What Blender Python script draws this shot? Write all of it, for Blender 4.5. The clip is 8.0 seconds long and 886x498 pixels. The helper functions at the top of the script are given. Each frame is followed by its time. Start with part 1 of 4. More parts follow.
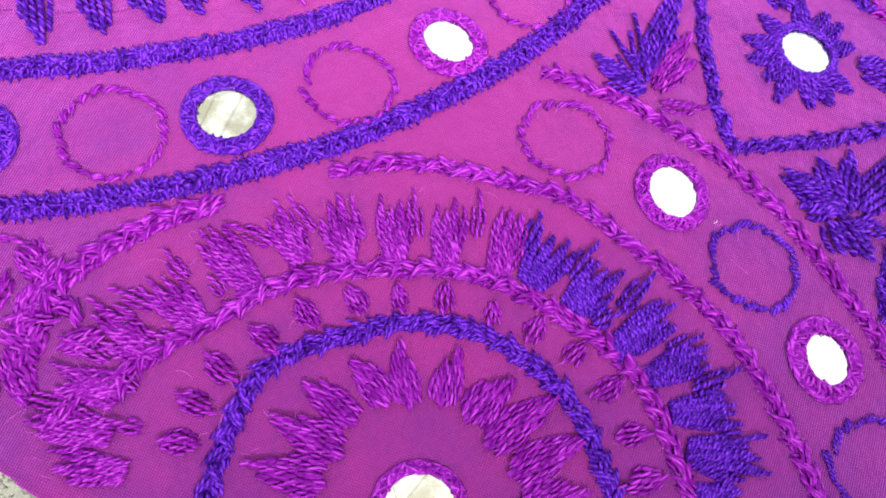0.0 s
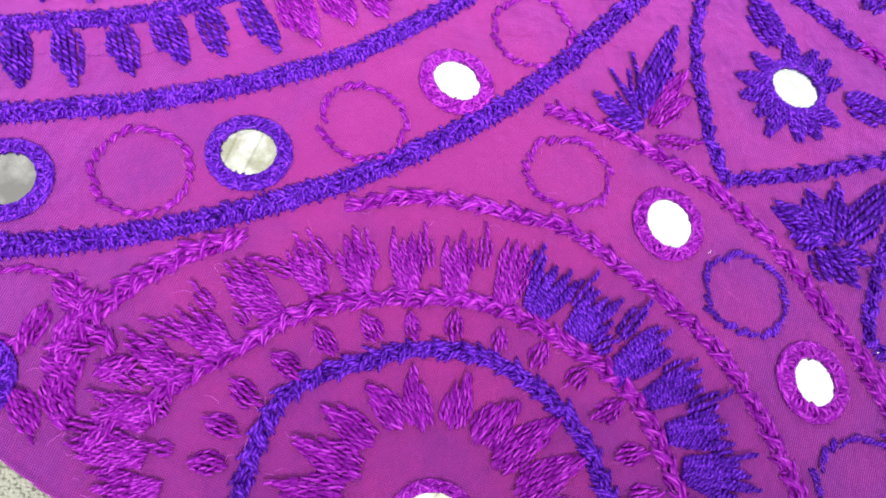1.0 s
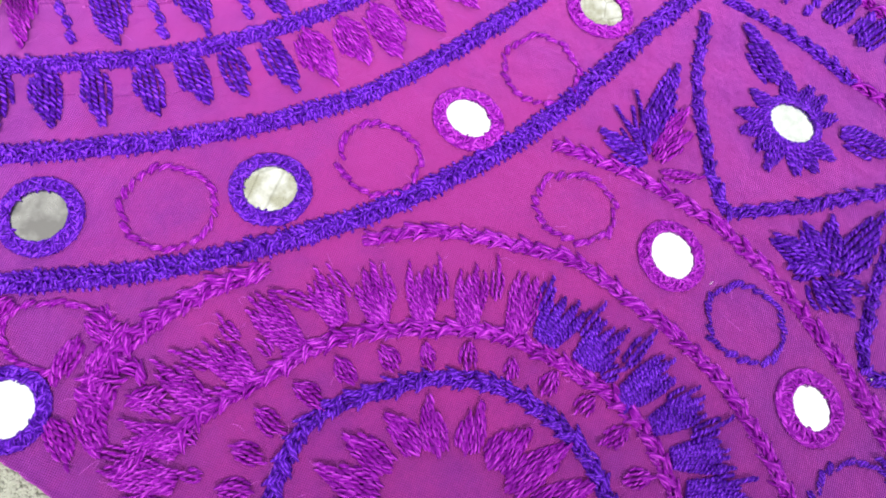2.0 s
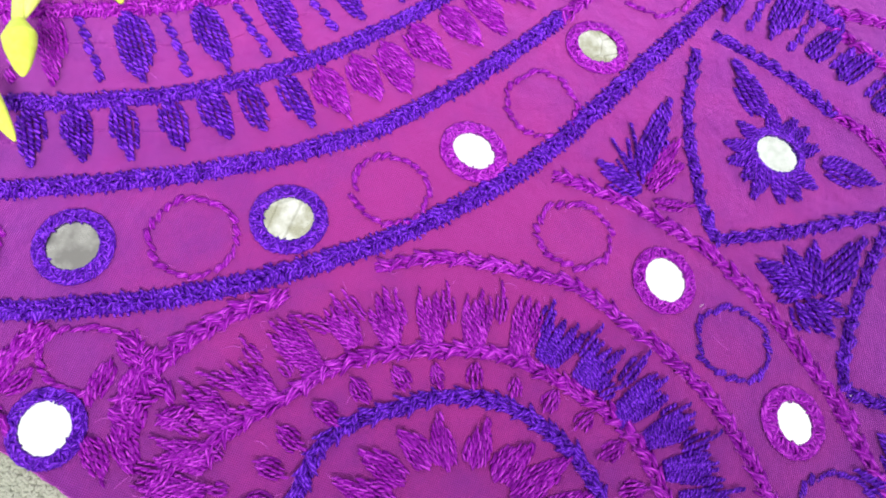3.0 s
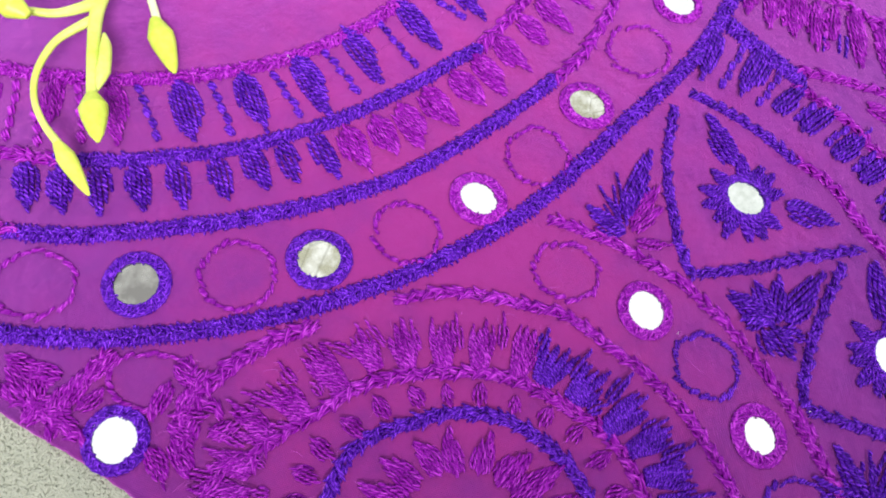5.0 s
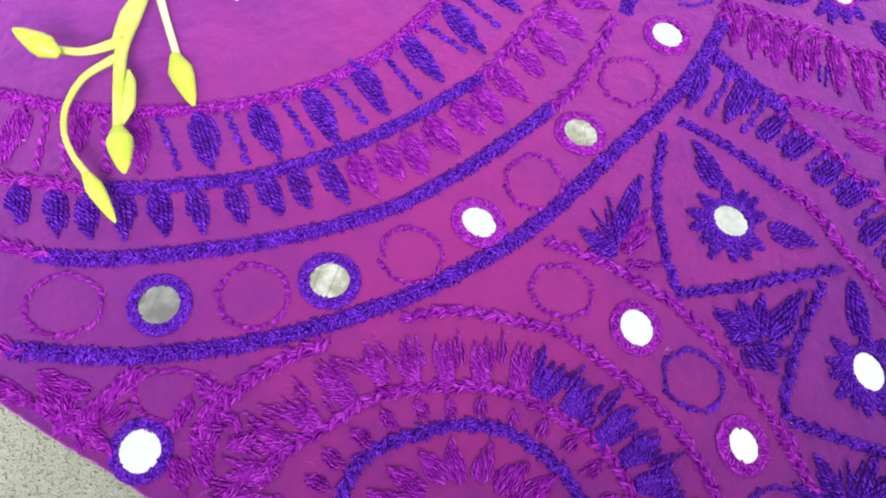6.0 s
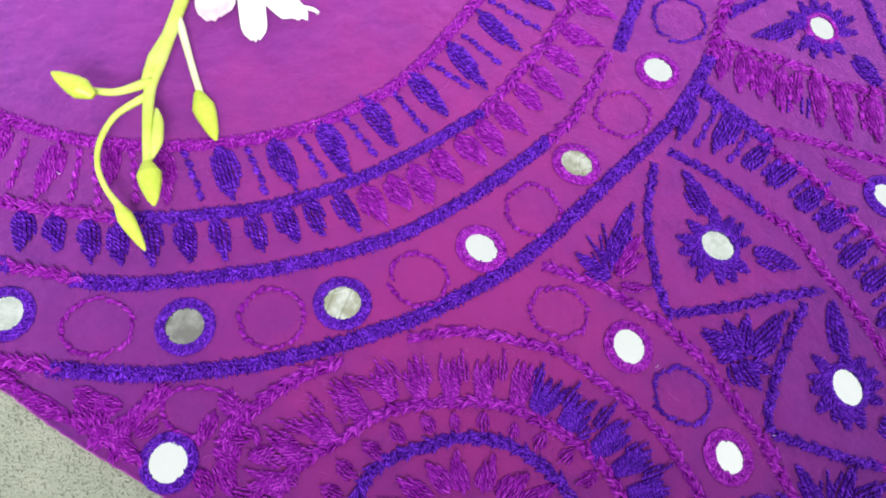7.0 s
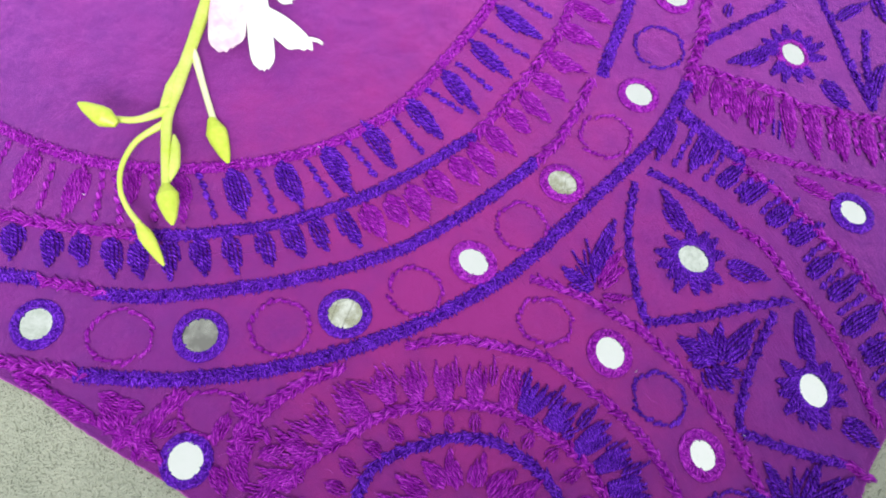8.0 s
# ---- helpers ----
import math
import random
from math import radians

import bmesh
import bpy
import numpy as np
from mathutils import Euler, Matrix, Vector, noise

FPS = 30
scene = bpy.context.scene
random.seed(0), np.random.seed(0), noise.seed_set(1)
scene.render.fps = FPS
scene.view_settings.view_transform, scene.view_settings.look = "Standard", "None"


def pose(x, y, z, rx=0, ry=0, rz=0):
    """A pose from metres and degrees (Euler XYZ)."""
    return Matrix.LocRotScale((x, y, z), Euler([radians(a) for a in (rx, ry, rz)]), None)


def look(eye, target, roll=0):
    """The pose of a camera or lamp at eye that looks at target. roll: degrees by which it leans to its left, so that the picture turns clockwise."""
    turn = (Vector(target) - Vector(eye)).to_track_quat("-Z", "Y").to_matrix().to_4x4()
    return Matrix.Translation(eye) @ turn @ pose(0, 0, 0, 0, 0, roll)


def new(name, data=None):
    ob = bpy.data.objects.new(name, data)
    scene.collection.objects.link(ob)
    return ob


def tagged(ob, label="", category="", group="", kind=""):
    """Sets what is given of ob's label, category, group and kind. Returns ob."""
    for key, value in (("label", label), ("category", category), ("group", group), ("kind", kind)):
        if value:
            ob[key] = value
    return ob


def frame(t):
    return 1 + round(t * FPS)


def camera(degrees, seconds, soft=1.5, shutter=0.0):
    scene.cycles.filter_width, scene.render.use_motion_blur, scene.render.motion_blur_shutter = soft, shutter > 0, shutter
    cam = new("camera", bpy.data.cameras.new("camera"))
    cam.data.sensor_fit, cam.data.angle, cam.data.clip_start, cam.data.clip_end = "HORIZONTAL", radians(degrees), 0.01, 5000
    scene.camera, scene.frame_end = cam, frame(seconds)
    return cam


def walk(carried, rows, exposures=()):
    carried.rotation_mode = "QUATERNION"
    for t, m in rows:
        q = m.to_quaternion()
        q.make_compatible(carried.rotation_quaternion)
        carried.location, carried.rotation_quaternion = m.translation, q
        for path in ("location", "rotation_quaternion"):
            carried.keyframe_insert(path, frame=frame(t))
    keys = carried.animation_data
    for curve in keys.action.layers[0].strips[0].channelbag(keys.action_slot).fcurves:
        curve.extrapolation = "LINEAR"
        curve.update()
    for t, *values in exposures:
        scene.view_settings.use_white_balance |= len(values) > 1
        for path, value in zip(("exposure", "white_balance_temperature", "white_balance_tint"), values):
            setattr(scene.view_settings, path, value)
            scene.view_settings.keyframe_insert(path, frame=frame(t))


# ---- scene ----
cam = camera(64.0, 8.0, soft=2.0)
PATH = [
    (0.0, -2.15, -105.84, 162.20, 15.324, -5.238, 0.585),
    (0.5, -4.26, -103.95, 167.93, 15.186, -5.318, 0.612),
    (1.0, -5.41, -101.37, 174.24, 15.331, -5.107, 0.504),
    (1.5, -7.49, -98.62, 179.10, 15.435, -5.123, 0.451),
    (3.0, -15.78, -92.11, 198.04, 15.540, -5.680, 0.121),
    (3.5, -16.07, -93.72, 207.85, 15.968, -5.282, 0.179),
    (4.0, -17.24, -97.18, 216.62, 16.456, -5.019, 0.152),
    (4.5, -17.45, -95.46, 223.35, 16.616, -4.827, 0.181),
    (6.0, -19.61, -93.43, 247.32, 17.261, -4.483, 0.054),
    (6.5, -19.34, -94.78, 255.99, 17.713, -4.228, 0.070),
    (7.0, -20.79, -93.49, 267.15, 18.018, -3.998, 0.054),
    (7.5, -19.26, -95.61, 280.68, 18.296, -3.823, -0.020),
    (8.0, -18.53, -96.97, 290.13, 18.455, -3.636, -0.018),
]
walk(cam, [(t, pose(x * 0.001, y * 0.001, z * 0.001, rx, ry, rz)) for t, x, y, z, rx, ry, rz in PATH],
     exposures=((0.0, 0.57, 6480, 10.0), (1.5, 0.50, 6460, 10.0), (3.5, 0.33, 6430, 9.0), (6.0, 0.14, 6370, 7.5), (8.0, -0.04, 6280, 3.0)))

# ---- light: a bright, softly clouded sky with a veiled sun ----
SUN_EL, SUN_AZ = radians(50), radians(163)
world = bpy.data.worlds.new("sky")
scene.world = world
world.use_nodes = True
wn, wl = world.node_tree.nodes, world.node_tree.links
sky = wn.new("ShaderNodeTexSky")
sky.sky_type, sky.sun_disc = "NISHITA", False
sky.sun_elevation, sky.sun_rotation = SUN_EL, SUN_AZ
sky.air_density, sky.dust_density = 1.0, 6.0
cloud = wn.new("ShaderNodeMixRGB")
cloud.inputs["Fac"].default_value = 0.75
cloud.inputs["Color2"].default_value = (9.9, 9.9, 9.6, 1)
wl.new(sky.outputs["Color"], cloud.inputs["Color1"])
wl.new(cloud.outputs["Color"], wn["Background"].inputs["Color"])
wn["Background"].inputs["Strength"].default_value = 0.117
sun = new("sun", bpy.data.lights.new("sun", "SUN"))
sun.data.energy, sun.data.angle, sun.data.color = 3.7, radians(20), (1.0, 0.96, 0.9)
# distance and height of an added, unseen wall that cuts off part of the sun
SHADE_WALL_AWAY, SHADE_WALL_HIGH = 0.52, 0.54
sun_way = Vector((math.sin(SUN_AZ) * math.cos(SUN_EL), math.cos(SUN_AZ) * math.cos(SUN_EL), math.sin(SUN_EL)))
sun.matrix_world = look(sun_way * 5, (0, 0, 0))


# ---- materials ----
def material(name, rough, metal=0.0):
    m = bpy.data.materials.new(name)
    m.use_nodes = True
    n, l = m.node_tree.nodes, m.node_tree.links
    b = n["Principled BSDF"]
    b.inputs["Roughness"].default_value = rough
    b.inputs["Metallic"].default_value = metal
    return m, n, l, b


def ramp(n, stops):
    r = n.new("ShaderNodeValToRGB")
    while len(r.color_ramp.elements) < len(stops):
        r.color_ramp.elements.new(0.5)
    for e, (at, colour) in zip(r.color_ramp.elements, stops):
        e.position, e.color = at, (*colour, 1)
    return r


def noise_node(n, l, coord, scale, detail=3.0, rough=0.55):
    t = n.new("ShaderNodeTexNoise")
    t.inputs["Scale"].default_value, t.inputs["Detail"].default_value = scale, detail
    t.inputs["Roughness"].default_value = rough
    l.new(coord, t.inputs["Vector"])
    return t


def maths(n, l, op, a, b):
    m = n.new("ShaderNodeMath")
    m.operation = op
    for i, v in enumerate((a, b)):
        if isinstance(v, (int, float)):
            m.inputs[i].default_value = v
        else:
            l.new(v, m.inputs[i])
    return m.outputs[0]


def bump(n, l, b, height, strength, distance):
    u = n.new("ShaderNodeBump")
    u.inputs["Strength"].default_value, u.inputs["Distance"].default_value = strength, distance
    l.new(height, u.inputs["Height"])
    l.new(u.outputs[0], b.inputs["Normal"])


def cloth_material():
    """Dyed cotton: rosy in the middle of the yoke, violet and darkened for weaker light outwards, in soft clouds, with
    an open plain weave.
    """
    m, n, l, b = material("dyed_cotton", 0.9)
    c = n.new("ShaderNodeTexCoord").outputs["Object"]
    dye = noise_node(n, l, c, 13, 5)
    slub = noise_node(n, l, c, 900, 4, 0.7)
    patch = noise_node(n, l, c, 48, 5, 0.65)
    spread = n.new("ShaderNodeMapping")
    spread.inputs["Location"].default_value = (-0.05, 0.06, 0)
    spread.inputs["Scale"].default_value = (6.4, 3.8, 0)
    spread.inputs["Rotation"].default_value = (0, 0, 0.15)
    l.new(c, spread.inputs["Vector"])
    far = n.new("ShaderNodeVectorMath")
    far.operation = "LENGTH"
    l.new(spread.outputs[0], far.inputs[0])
    # outer violet is darkened too: the light's falloff is put into the colour
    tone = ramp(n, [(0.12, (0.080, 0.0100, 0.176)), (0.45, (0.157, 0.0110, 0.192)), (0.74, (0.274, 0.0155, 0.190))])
    mixed = maths(n, l, "ADD", maths(n, l, "MULTIPLY", dye.outputs["Fac"], 0.38), maths(n, l, "MULTIPLY", slub.outputs["Fac"], 0.2))
    mixed = maths(n, l, "ADD", mixed, maths(n, l, "MULTIPLY", patch.outputs["Fac"], 0.62))
    mixed = maths(n, l, "ADD", mixed, 0.19)
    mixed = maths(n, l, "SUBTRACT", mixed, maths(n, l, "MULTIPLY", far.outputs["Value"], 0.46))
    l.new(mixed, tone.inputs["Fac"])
    heights = []
    for turn in (0.35, 0.35 + math.pi / 2):
        mp = n.new("ShaderNodeMapping")
        mp.inputs["Rotation"].default_value = (0, 0, turn)
        l.new(c, mp.inputs["Vector"])
        w = n.new("ShaderNodeTexWave")
        w.inputs["Scale"].default_value, w.inputs["Distortion"].default_value = 560, 3.2
        w.inputs["Detail Scale"].default_value = 0.5
        l.new(mp.outputs[0], w.inputs["Vector"])
        heights.append(w.outputs["Fac"])
    weave = maths(n, l, "ADD", maths(n, l, "MULTIPLY", heights[0], 0.56), maths(n, l, "MULTIPLY", heights[1], 0.44))
    # weave height in the colour: shade painted in the gaps, highlights on thread tops
    dark = n.new("ShaderNodeMixRGB")
    dark.blend_type = "MULTIPLY"
    shade = ramp(n, [(0.14, (0.52, 0.38, 0.58)), (0.5, (0.98, 0.98, 0.99)), (0.86, (1.42, 2.5, 1.50))])
    l.new(maths(n, l, "ADD", maths(n, l, "MULTIPLY", weave, 0.75), maths(n, l, "MULTIPLY", slub.outputs["Fac"], 0.25)), shade.inputs["Fac"])
    dark.inputs["Fac"].default_value = 1
    l.new(tone.outputs[0], dark.inputs["Color1"])
    l.new(shade.outputs[0], dark.inputs["Color2"])
    l.new(dark.outputs[0], b.inputs["Base Color"])
    pucker = noise_node(n, l, c, 75, 3)
    crease = noise_node(n, l, c, 190, 4, 0.6)
    crease.inputs["Distortion"].default_value = 1.4
    relief = maths(n, l, "ADD", maths(n, l, "MULTIPLY", weave, 1.8), maths(n, l, "MULTIPLY", slub.outputs["Fac"], 1.4))
    relief = maths(n, l, "ADD", relief, maths(n, l, "MULTIPLY", crease.outputs["Fac"], 2.0))
    bump(n, l, b, maths(n, l, "ADD", relief, maths(n, l, "MULTIPLY", pucker.outputs["Fac"], 15.0)), 0.75, 0.0002)
    b.inputs["Sheen Weight"].default_value = 1.0
    b.inputs["Sheen Roughness"].default_value = 0.55
    b.inputs["Sheen Tint"].default_value = (0.95, 0.22, 1, 1)
    b.inputs["Specular IOR Level"].default_value = 0.1
    return m


def thread_material(name, dark, mid, light, twist, glint_share):
    """Mercerised floss: every stitch a little lighter or darker; glints on the twisted plies and shade in the grooves
    between are put into the colour.
    """
    m, n, l, b = material(name, 0.36)
    geo = n.new("ShaderNodeNewGeometry")
    coords = n.new("ShaderNodeTexCoord")
    sep = n.new("ShaderNodeSeparateXYZ")
    l.new(coords.outputs["UV"], sep.inputs[0])
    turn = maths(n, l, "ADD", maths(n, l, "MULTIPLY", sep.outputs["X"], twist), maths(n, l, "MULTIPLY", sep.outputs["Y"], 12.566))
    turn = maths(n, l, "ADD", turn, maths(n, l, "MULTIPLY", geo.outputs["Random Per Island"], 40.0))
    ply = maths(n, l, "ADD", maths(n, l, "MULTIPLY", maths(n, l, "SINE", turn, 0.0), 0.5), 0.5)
    ply_glint = maths(n, l, "POWER", ply, 1.8)
    wear = noise_node(n, l, coords.outputs["Object"], 160, 3)
    fibre = noise_node(n, l, coords.outputs["Object"], 2600, 2)
    mix = maths(n, l, "ADD", maths(n, l, "MULTIPLY", geo.outputs["Random Per Island"], 0.64 - glint_share), maths(n, l, "MULTIPLY", ply_glint, glint_share))
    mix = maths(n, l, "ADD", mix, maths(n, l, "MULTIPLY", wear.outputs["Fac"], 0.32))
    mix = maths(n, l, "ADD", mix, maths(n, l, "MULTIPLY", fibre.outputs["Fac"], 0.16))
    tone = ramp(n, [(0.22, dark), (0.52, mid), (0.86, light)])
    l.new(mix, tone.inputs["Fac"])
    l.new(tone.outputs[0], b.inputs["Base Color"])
    bump(n, l, b, maths(n, l, "ADD", ply, maths(n, l, "MULTIPLY", fibre.outputs["Fac"], 0.4)), 0.8, 0.0002)
    b.inputs["Specular IOR Level"].default_value = 0.35
    b.inputs["Specular Tint"].default_value = (*(min(1.0, v * 1.1 + 0.16) for v in light), 1)
    return m


def mirror_material(name, colour, dull, rough, cracked=False):
    """Thin glass mirror with smudges and worn silvering; the mottling also carries dimmer reflections as colour."""
    m, n, l, b = material(name, rough, 1.0)
    c = n.new("ShaderNodeTexCoord").outputs["Object"]
    wear = noise_node(n, l, c, 130, 5, 0.6)
    tone = ramp(n, [(0.40, dull), (0.62, colour)])
    l.new(wear.outputs["Fac"], tone.inputs["Fac"])
    face = tone.outputs[0]
    if cracked:
        cell = n.new("ShaderNodeTexVoronoi")
        cell.feature = "DISTANCE_TO_EDGE"
        cell.inputs["Scale"].default_value = 75
        l.new(c, cell.inputs["Vector"])
        line = ramp(n, [(0.0, (0.35, 0.34, 0.28)), (0.022, (1, 1, 1))])
        l.new(cell.outputs["Distance"], line.inputs["Fac"])
        mul = n.new("ShaderNodeMixRGB")
        mul.blend_type = "MULTIPLY"
        mul.inputs["Fac"].default_value = 0.5
        l.new(face, mul.inputs["Color1"])
        l.new(line.outputs[0], mul.inputs["Color2"])
        face = mul.outputs[0]
    l.new(face, b.inputs["Base Color"])
    rr = ramp(n, [(0.3, (rough + 0.2,) * 3), (0.7, (rough,) * 3)])
    l.new(wear.outputs["Fac"], rr.inputs["Fac"])
    l.new(rr.outputs[0], b.inputs["Roughness"])
    bump(n, l, b, noise_node(n, l, c, 90, 2).outputs["Fac"], 0.25, 0.0003)
    return m


def plain_material(name, dark, light, scale, rough, relief=0.0002, strength=0.3, subsurface=0.0):
    m, n, l, b = material(name, rough)
    c = n.new("ShaderNodeTexCoord").outputs["Object"]
    a, d = noise_node(n, l, c, scale, 4), noise_node(n, l, c, scale * 9, 3)
    tone = ramp(n, [(0.3, dark), (0.7, light)])
    l.new(maths(n, l, "ADD", maths(n, l, "MULTIPLY", a.outputs["Fac"], 0.7), maths(n, l, "MULTIPLY", d.outputs["Fac"], 0.3)), tone.inputs["Fac"])
    l.new(tone.outputs[0], b.inputs["Base Color"])
    bump(n, l, b, d.outputs["Fac"], strength, relief)
    b.inputs["Subsurface Weight"].default_value = subsurface
    b.inputs["Subsurface Radius"].default_value = (0.002, 0.002, 0.001)
    return m


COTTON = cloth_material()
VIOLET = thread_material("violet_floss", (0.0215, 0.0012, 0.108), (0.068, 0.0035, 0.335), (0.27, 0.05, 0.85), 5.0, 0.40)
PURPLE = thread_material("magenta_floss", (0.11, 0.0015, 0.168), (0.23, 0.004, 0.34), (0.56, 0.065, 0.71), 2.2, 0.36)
FIBRE = plain_material("loose_fibre", (0.42, 0.05, 0.50), (0.60, 0.12, 0.68), 80, 0.6, 0.0001, 0.1)
SILVER = mirror_material("clear_mirror", (0.98, 0.98, 0.98), (0.95, 0.96, 0.95), 0.05)
WORN = mirror_material("worn_mirror", (0.93, 0.93, 0.86), (0.50, 0.49, 0.37), 0.12, True)
# greyer mottling: a partly dim reflection put into the glass colour
DIMMED = mirror_material("dim_reflection_mirror", (0.95, 0.97, 0.94), (0.72, 0.76, 0.70), 0.1)
GREY = mirror_material("grey_mirror", (0.50, 0.49, 0.46), (0.27, 0.26, 0.25), 0.2)
PLASTER = plain_material("pale_plaster", (0.42, 0.41, 0.38), (0.55, 0.54, 0.50), 14, 0.9, 0.0006, 0.4)
CONCRETE = plain_material("grey_concrete", (0.26, 0.26, 0.24), (0.38, 0.37, 0.35), 5, 0.9, 0.0008, 0.4)
PILE = plain_material("pale_rug_pile", (0.324, 0.342, 0.288), (0.423, 0.432, 0.369), 60, 0.95, 0.0004, 0.5)
STEM = plain_material("yellow_green_plastic", (0.50, 0.61, 0.07), (0.69, 0.76, 0.23), 70, 0.45, 0.0002, 0.2, 0.3)
BUD = plain_material("lime_bud_plastic", (0.43, 0.57, 0.025), (0.69, 0.75, 0.15), 60, 0.4, 0.0002, 0.2, 0.3)
CREAM = plain_material("cream_plastic", (0.666, 0.702, 0.414), (0.738, 0.756, 0.558), 70, 0.4, 0.0002, 0.25, 0.2)
BLUSH = plain_material("blush_silk_petal", (0.60, 0.22, 0.50), (0.86, 0.85, 0.86), 32, 0.6, 0.0002, 0.3, 0.1)
PETALS = plain_material("white_silk_petal", (0.72, 0.72, 0.72), (0.82, 0.83, 0.82), 40, 0.6, 0.0002, 0.3, 0.1)

# ---- tools ----
MM = 0.001
rnd = random.Random(7)


def lie(x, y):
    """Height of the cloth in mm: it lies almost flat, with soft low ripples."""
    return (0.35 * math.sin(x * 0.043 + y * 0.021) + 0.3 * math.sin(y * 0.061 - x * 0.017 + 1.3)
            + 0.14 * math.sin(x * 0.17 + 1.9) * math.sin(y * 0.15 + 0.4))


def mesh_object(name, verts, faces, mat, parent=None, label="", smooth=True):
    me = bpy.data.meshes.new(name)
    me.from_pydata(verts, [], faces)
    me.materials.append(mat)
    me.shade_smooth() if smooth else me.shade_flat()
    ob = new(name, me)
    ob.parent = parent
    return tagged(ob, label)


FUZZ = []


class Yarn:
    """Gathers stitches: short, slightly arched strands of floss, thickest in the middle."""

    def __init__(self, turns=1.0):
        self.rows, self.turns = [], turns

    def stitch(self, a, b, r=0.42, arch=0.5, lift=0.0, bend=0.0):
        self.rows.append((a[0], a[1], b[0], b[1], r * rnd.uniform(0.88, 1.14), arch, lift, bend))

    def build(self, name, mat, parent, label="", level=lie):
        rows, RINGS, SIDES = np.array(self.rows), 5, 6
        s = np.linspace(0, 1, RINGS)
        swell = np.array([0.55, 0.95, 1.0, 0.95, 0.55])
        dx, dy = rows[:, 2] - rows[:, 0], rows[:, 3] - rows[:, 1]
        size = np.sqrt(dx * dx + dy * dy) + 1e-9
        nx, ny = -dy / size, dx / size
        bow = np.sin(np.pi * s)[None, :]
        cx = rows[:, 0:1] + dx[:, None] * s + nx[:, None] * bow * rows[:, 7:8]
        cy = rows[:, 1:2] + dy[:, None] * s + ny[:, None] * bow * rows[:, 7:8]
        base = np.array([level((p[0] + p[2]) / 2, (p[1] + p[3]) / 2) for p in rows])
        cz = base[:, None] + 1.15 * (rows[:, 6:7] + rows[:, 5:6] * bow) + rows[:, 4:5] * 0.35
        rad = rows[:, 4:5] * swell
        verts, uvs = [], []
        for k in range(SIDES):
            a = 2 * math.pi * k / SIDES
            verts.append(np.stack([cx + nx[:, None] * rad * math.cos(a), cy + ny[:, None] * rad * math.cos(a), cz + rad * 0.85 * math.sin(a)], -1))
        v = np.stack(verts, 2).reshape(-1, 3) * MM
        count = len(rows)
        faces = []
        u, w = [], []
        for i in range(count):
            o = i * RINGS * SIDES
            for j in range(RINGS - 1):
                for k in range(SIDES):
                    q = (k + 1) % SIDES
                    faces.append((o + j * SIDES + k, o + j * SIDES + q, o + (j + 1) * SIDES + q, o + (j + 1) * SIDES + k))
            faces.append(tuple(o + k for k in reversed(range(SIDES))))
            faces.append(tuple(o + (RINGS - 1) * SIDES + k for k in range(SIDES)))
        me = bpy.data.meshes.new(name)
        me.from_pydata(v.tolist(), [], faces)
        me.materials.append(mat)
        me.shade_smooth()
        layer = me.uv_layers.new(name="twist")
        loops = np.empty(len(me.loops), dtype=np.int32)
        me.loops.foreach_get("vertex_index", loops)
        local = loops % (RINGS * SIDES)
        lengths = size[loops // (RINGS * SIDES)]
        uv = np.stack([(local // SIDES) / (RINGS - 1) * lengths * self.turns, (local % SIDES) / SIDES], -1)
        layer.data.foreach_set("uv", uv.astype(np.float32).ravel())
        ob = new(name, me)
        ob.parent = parent
        return tagged(ob, label)


def stuff(ob):
    return tagged(ob, kind="stuff")


def smooth_line(points, step):
    """Points at even steps along a smooth curve through the given ones, each with its direction."""
    p = [Vector((*q, 0)) for q in points]
    p = [p[0] * 2 - p[1], *p, p[-1] * 2 - p[-2]]
    fine = []
    for a, b, c, d in zip(p, p[1:], p[2:], p[3:]):
        for i in range(24):
            t = i / 24
            fine.append(0.5 * (2 * b + (c - a) * t + (2 * a - 5 * b + 4 * c - d) * t * t + (3 * b - a - 3 * c + d) * t ** 3))
    fine.append(p[-2])
    out, left = [], 0.0
    for a, b in zip(fine, fine[1:]):
        d = (b - a).length
        while left <= d:
            out.append((a.lerp(b, left / d), (b - a).normalized()))
            left += step
        left -= d
    return out


def across(d):
    return Vector((-d.y, d.x, 0))


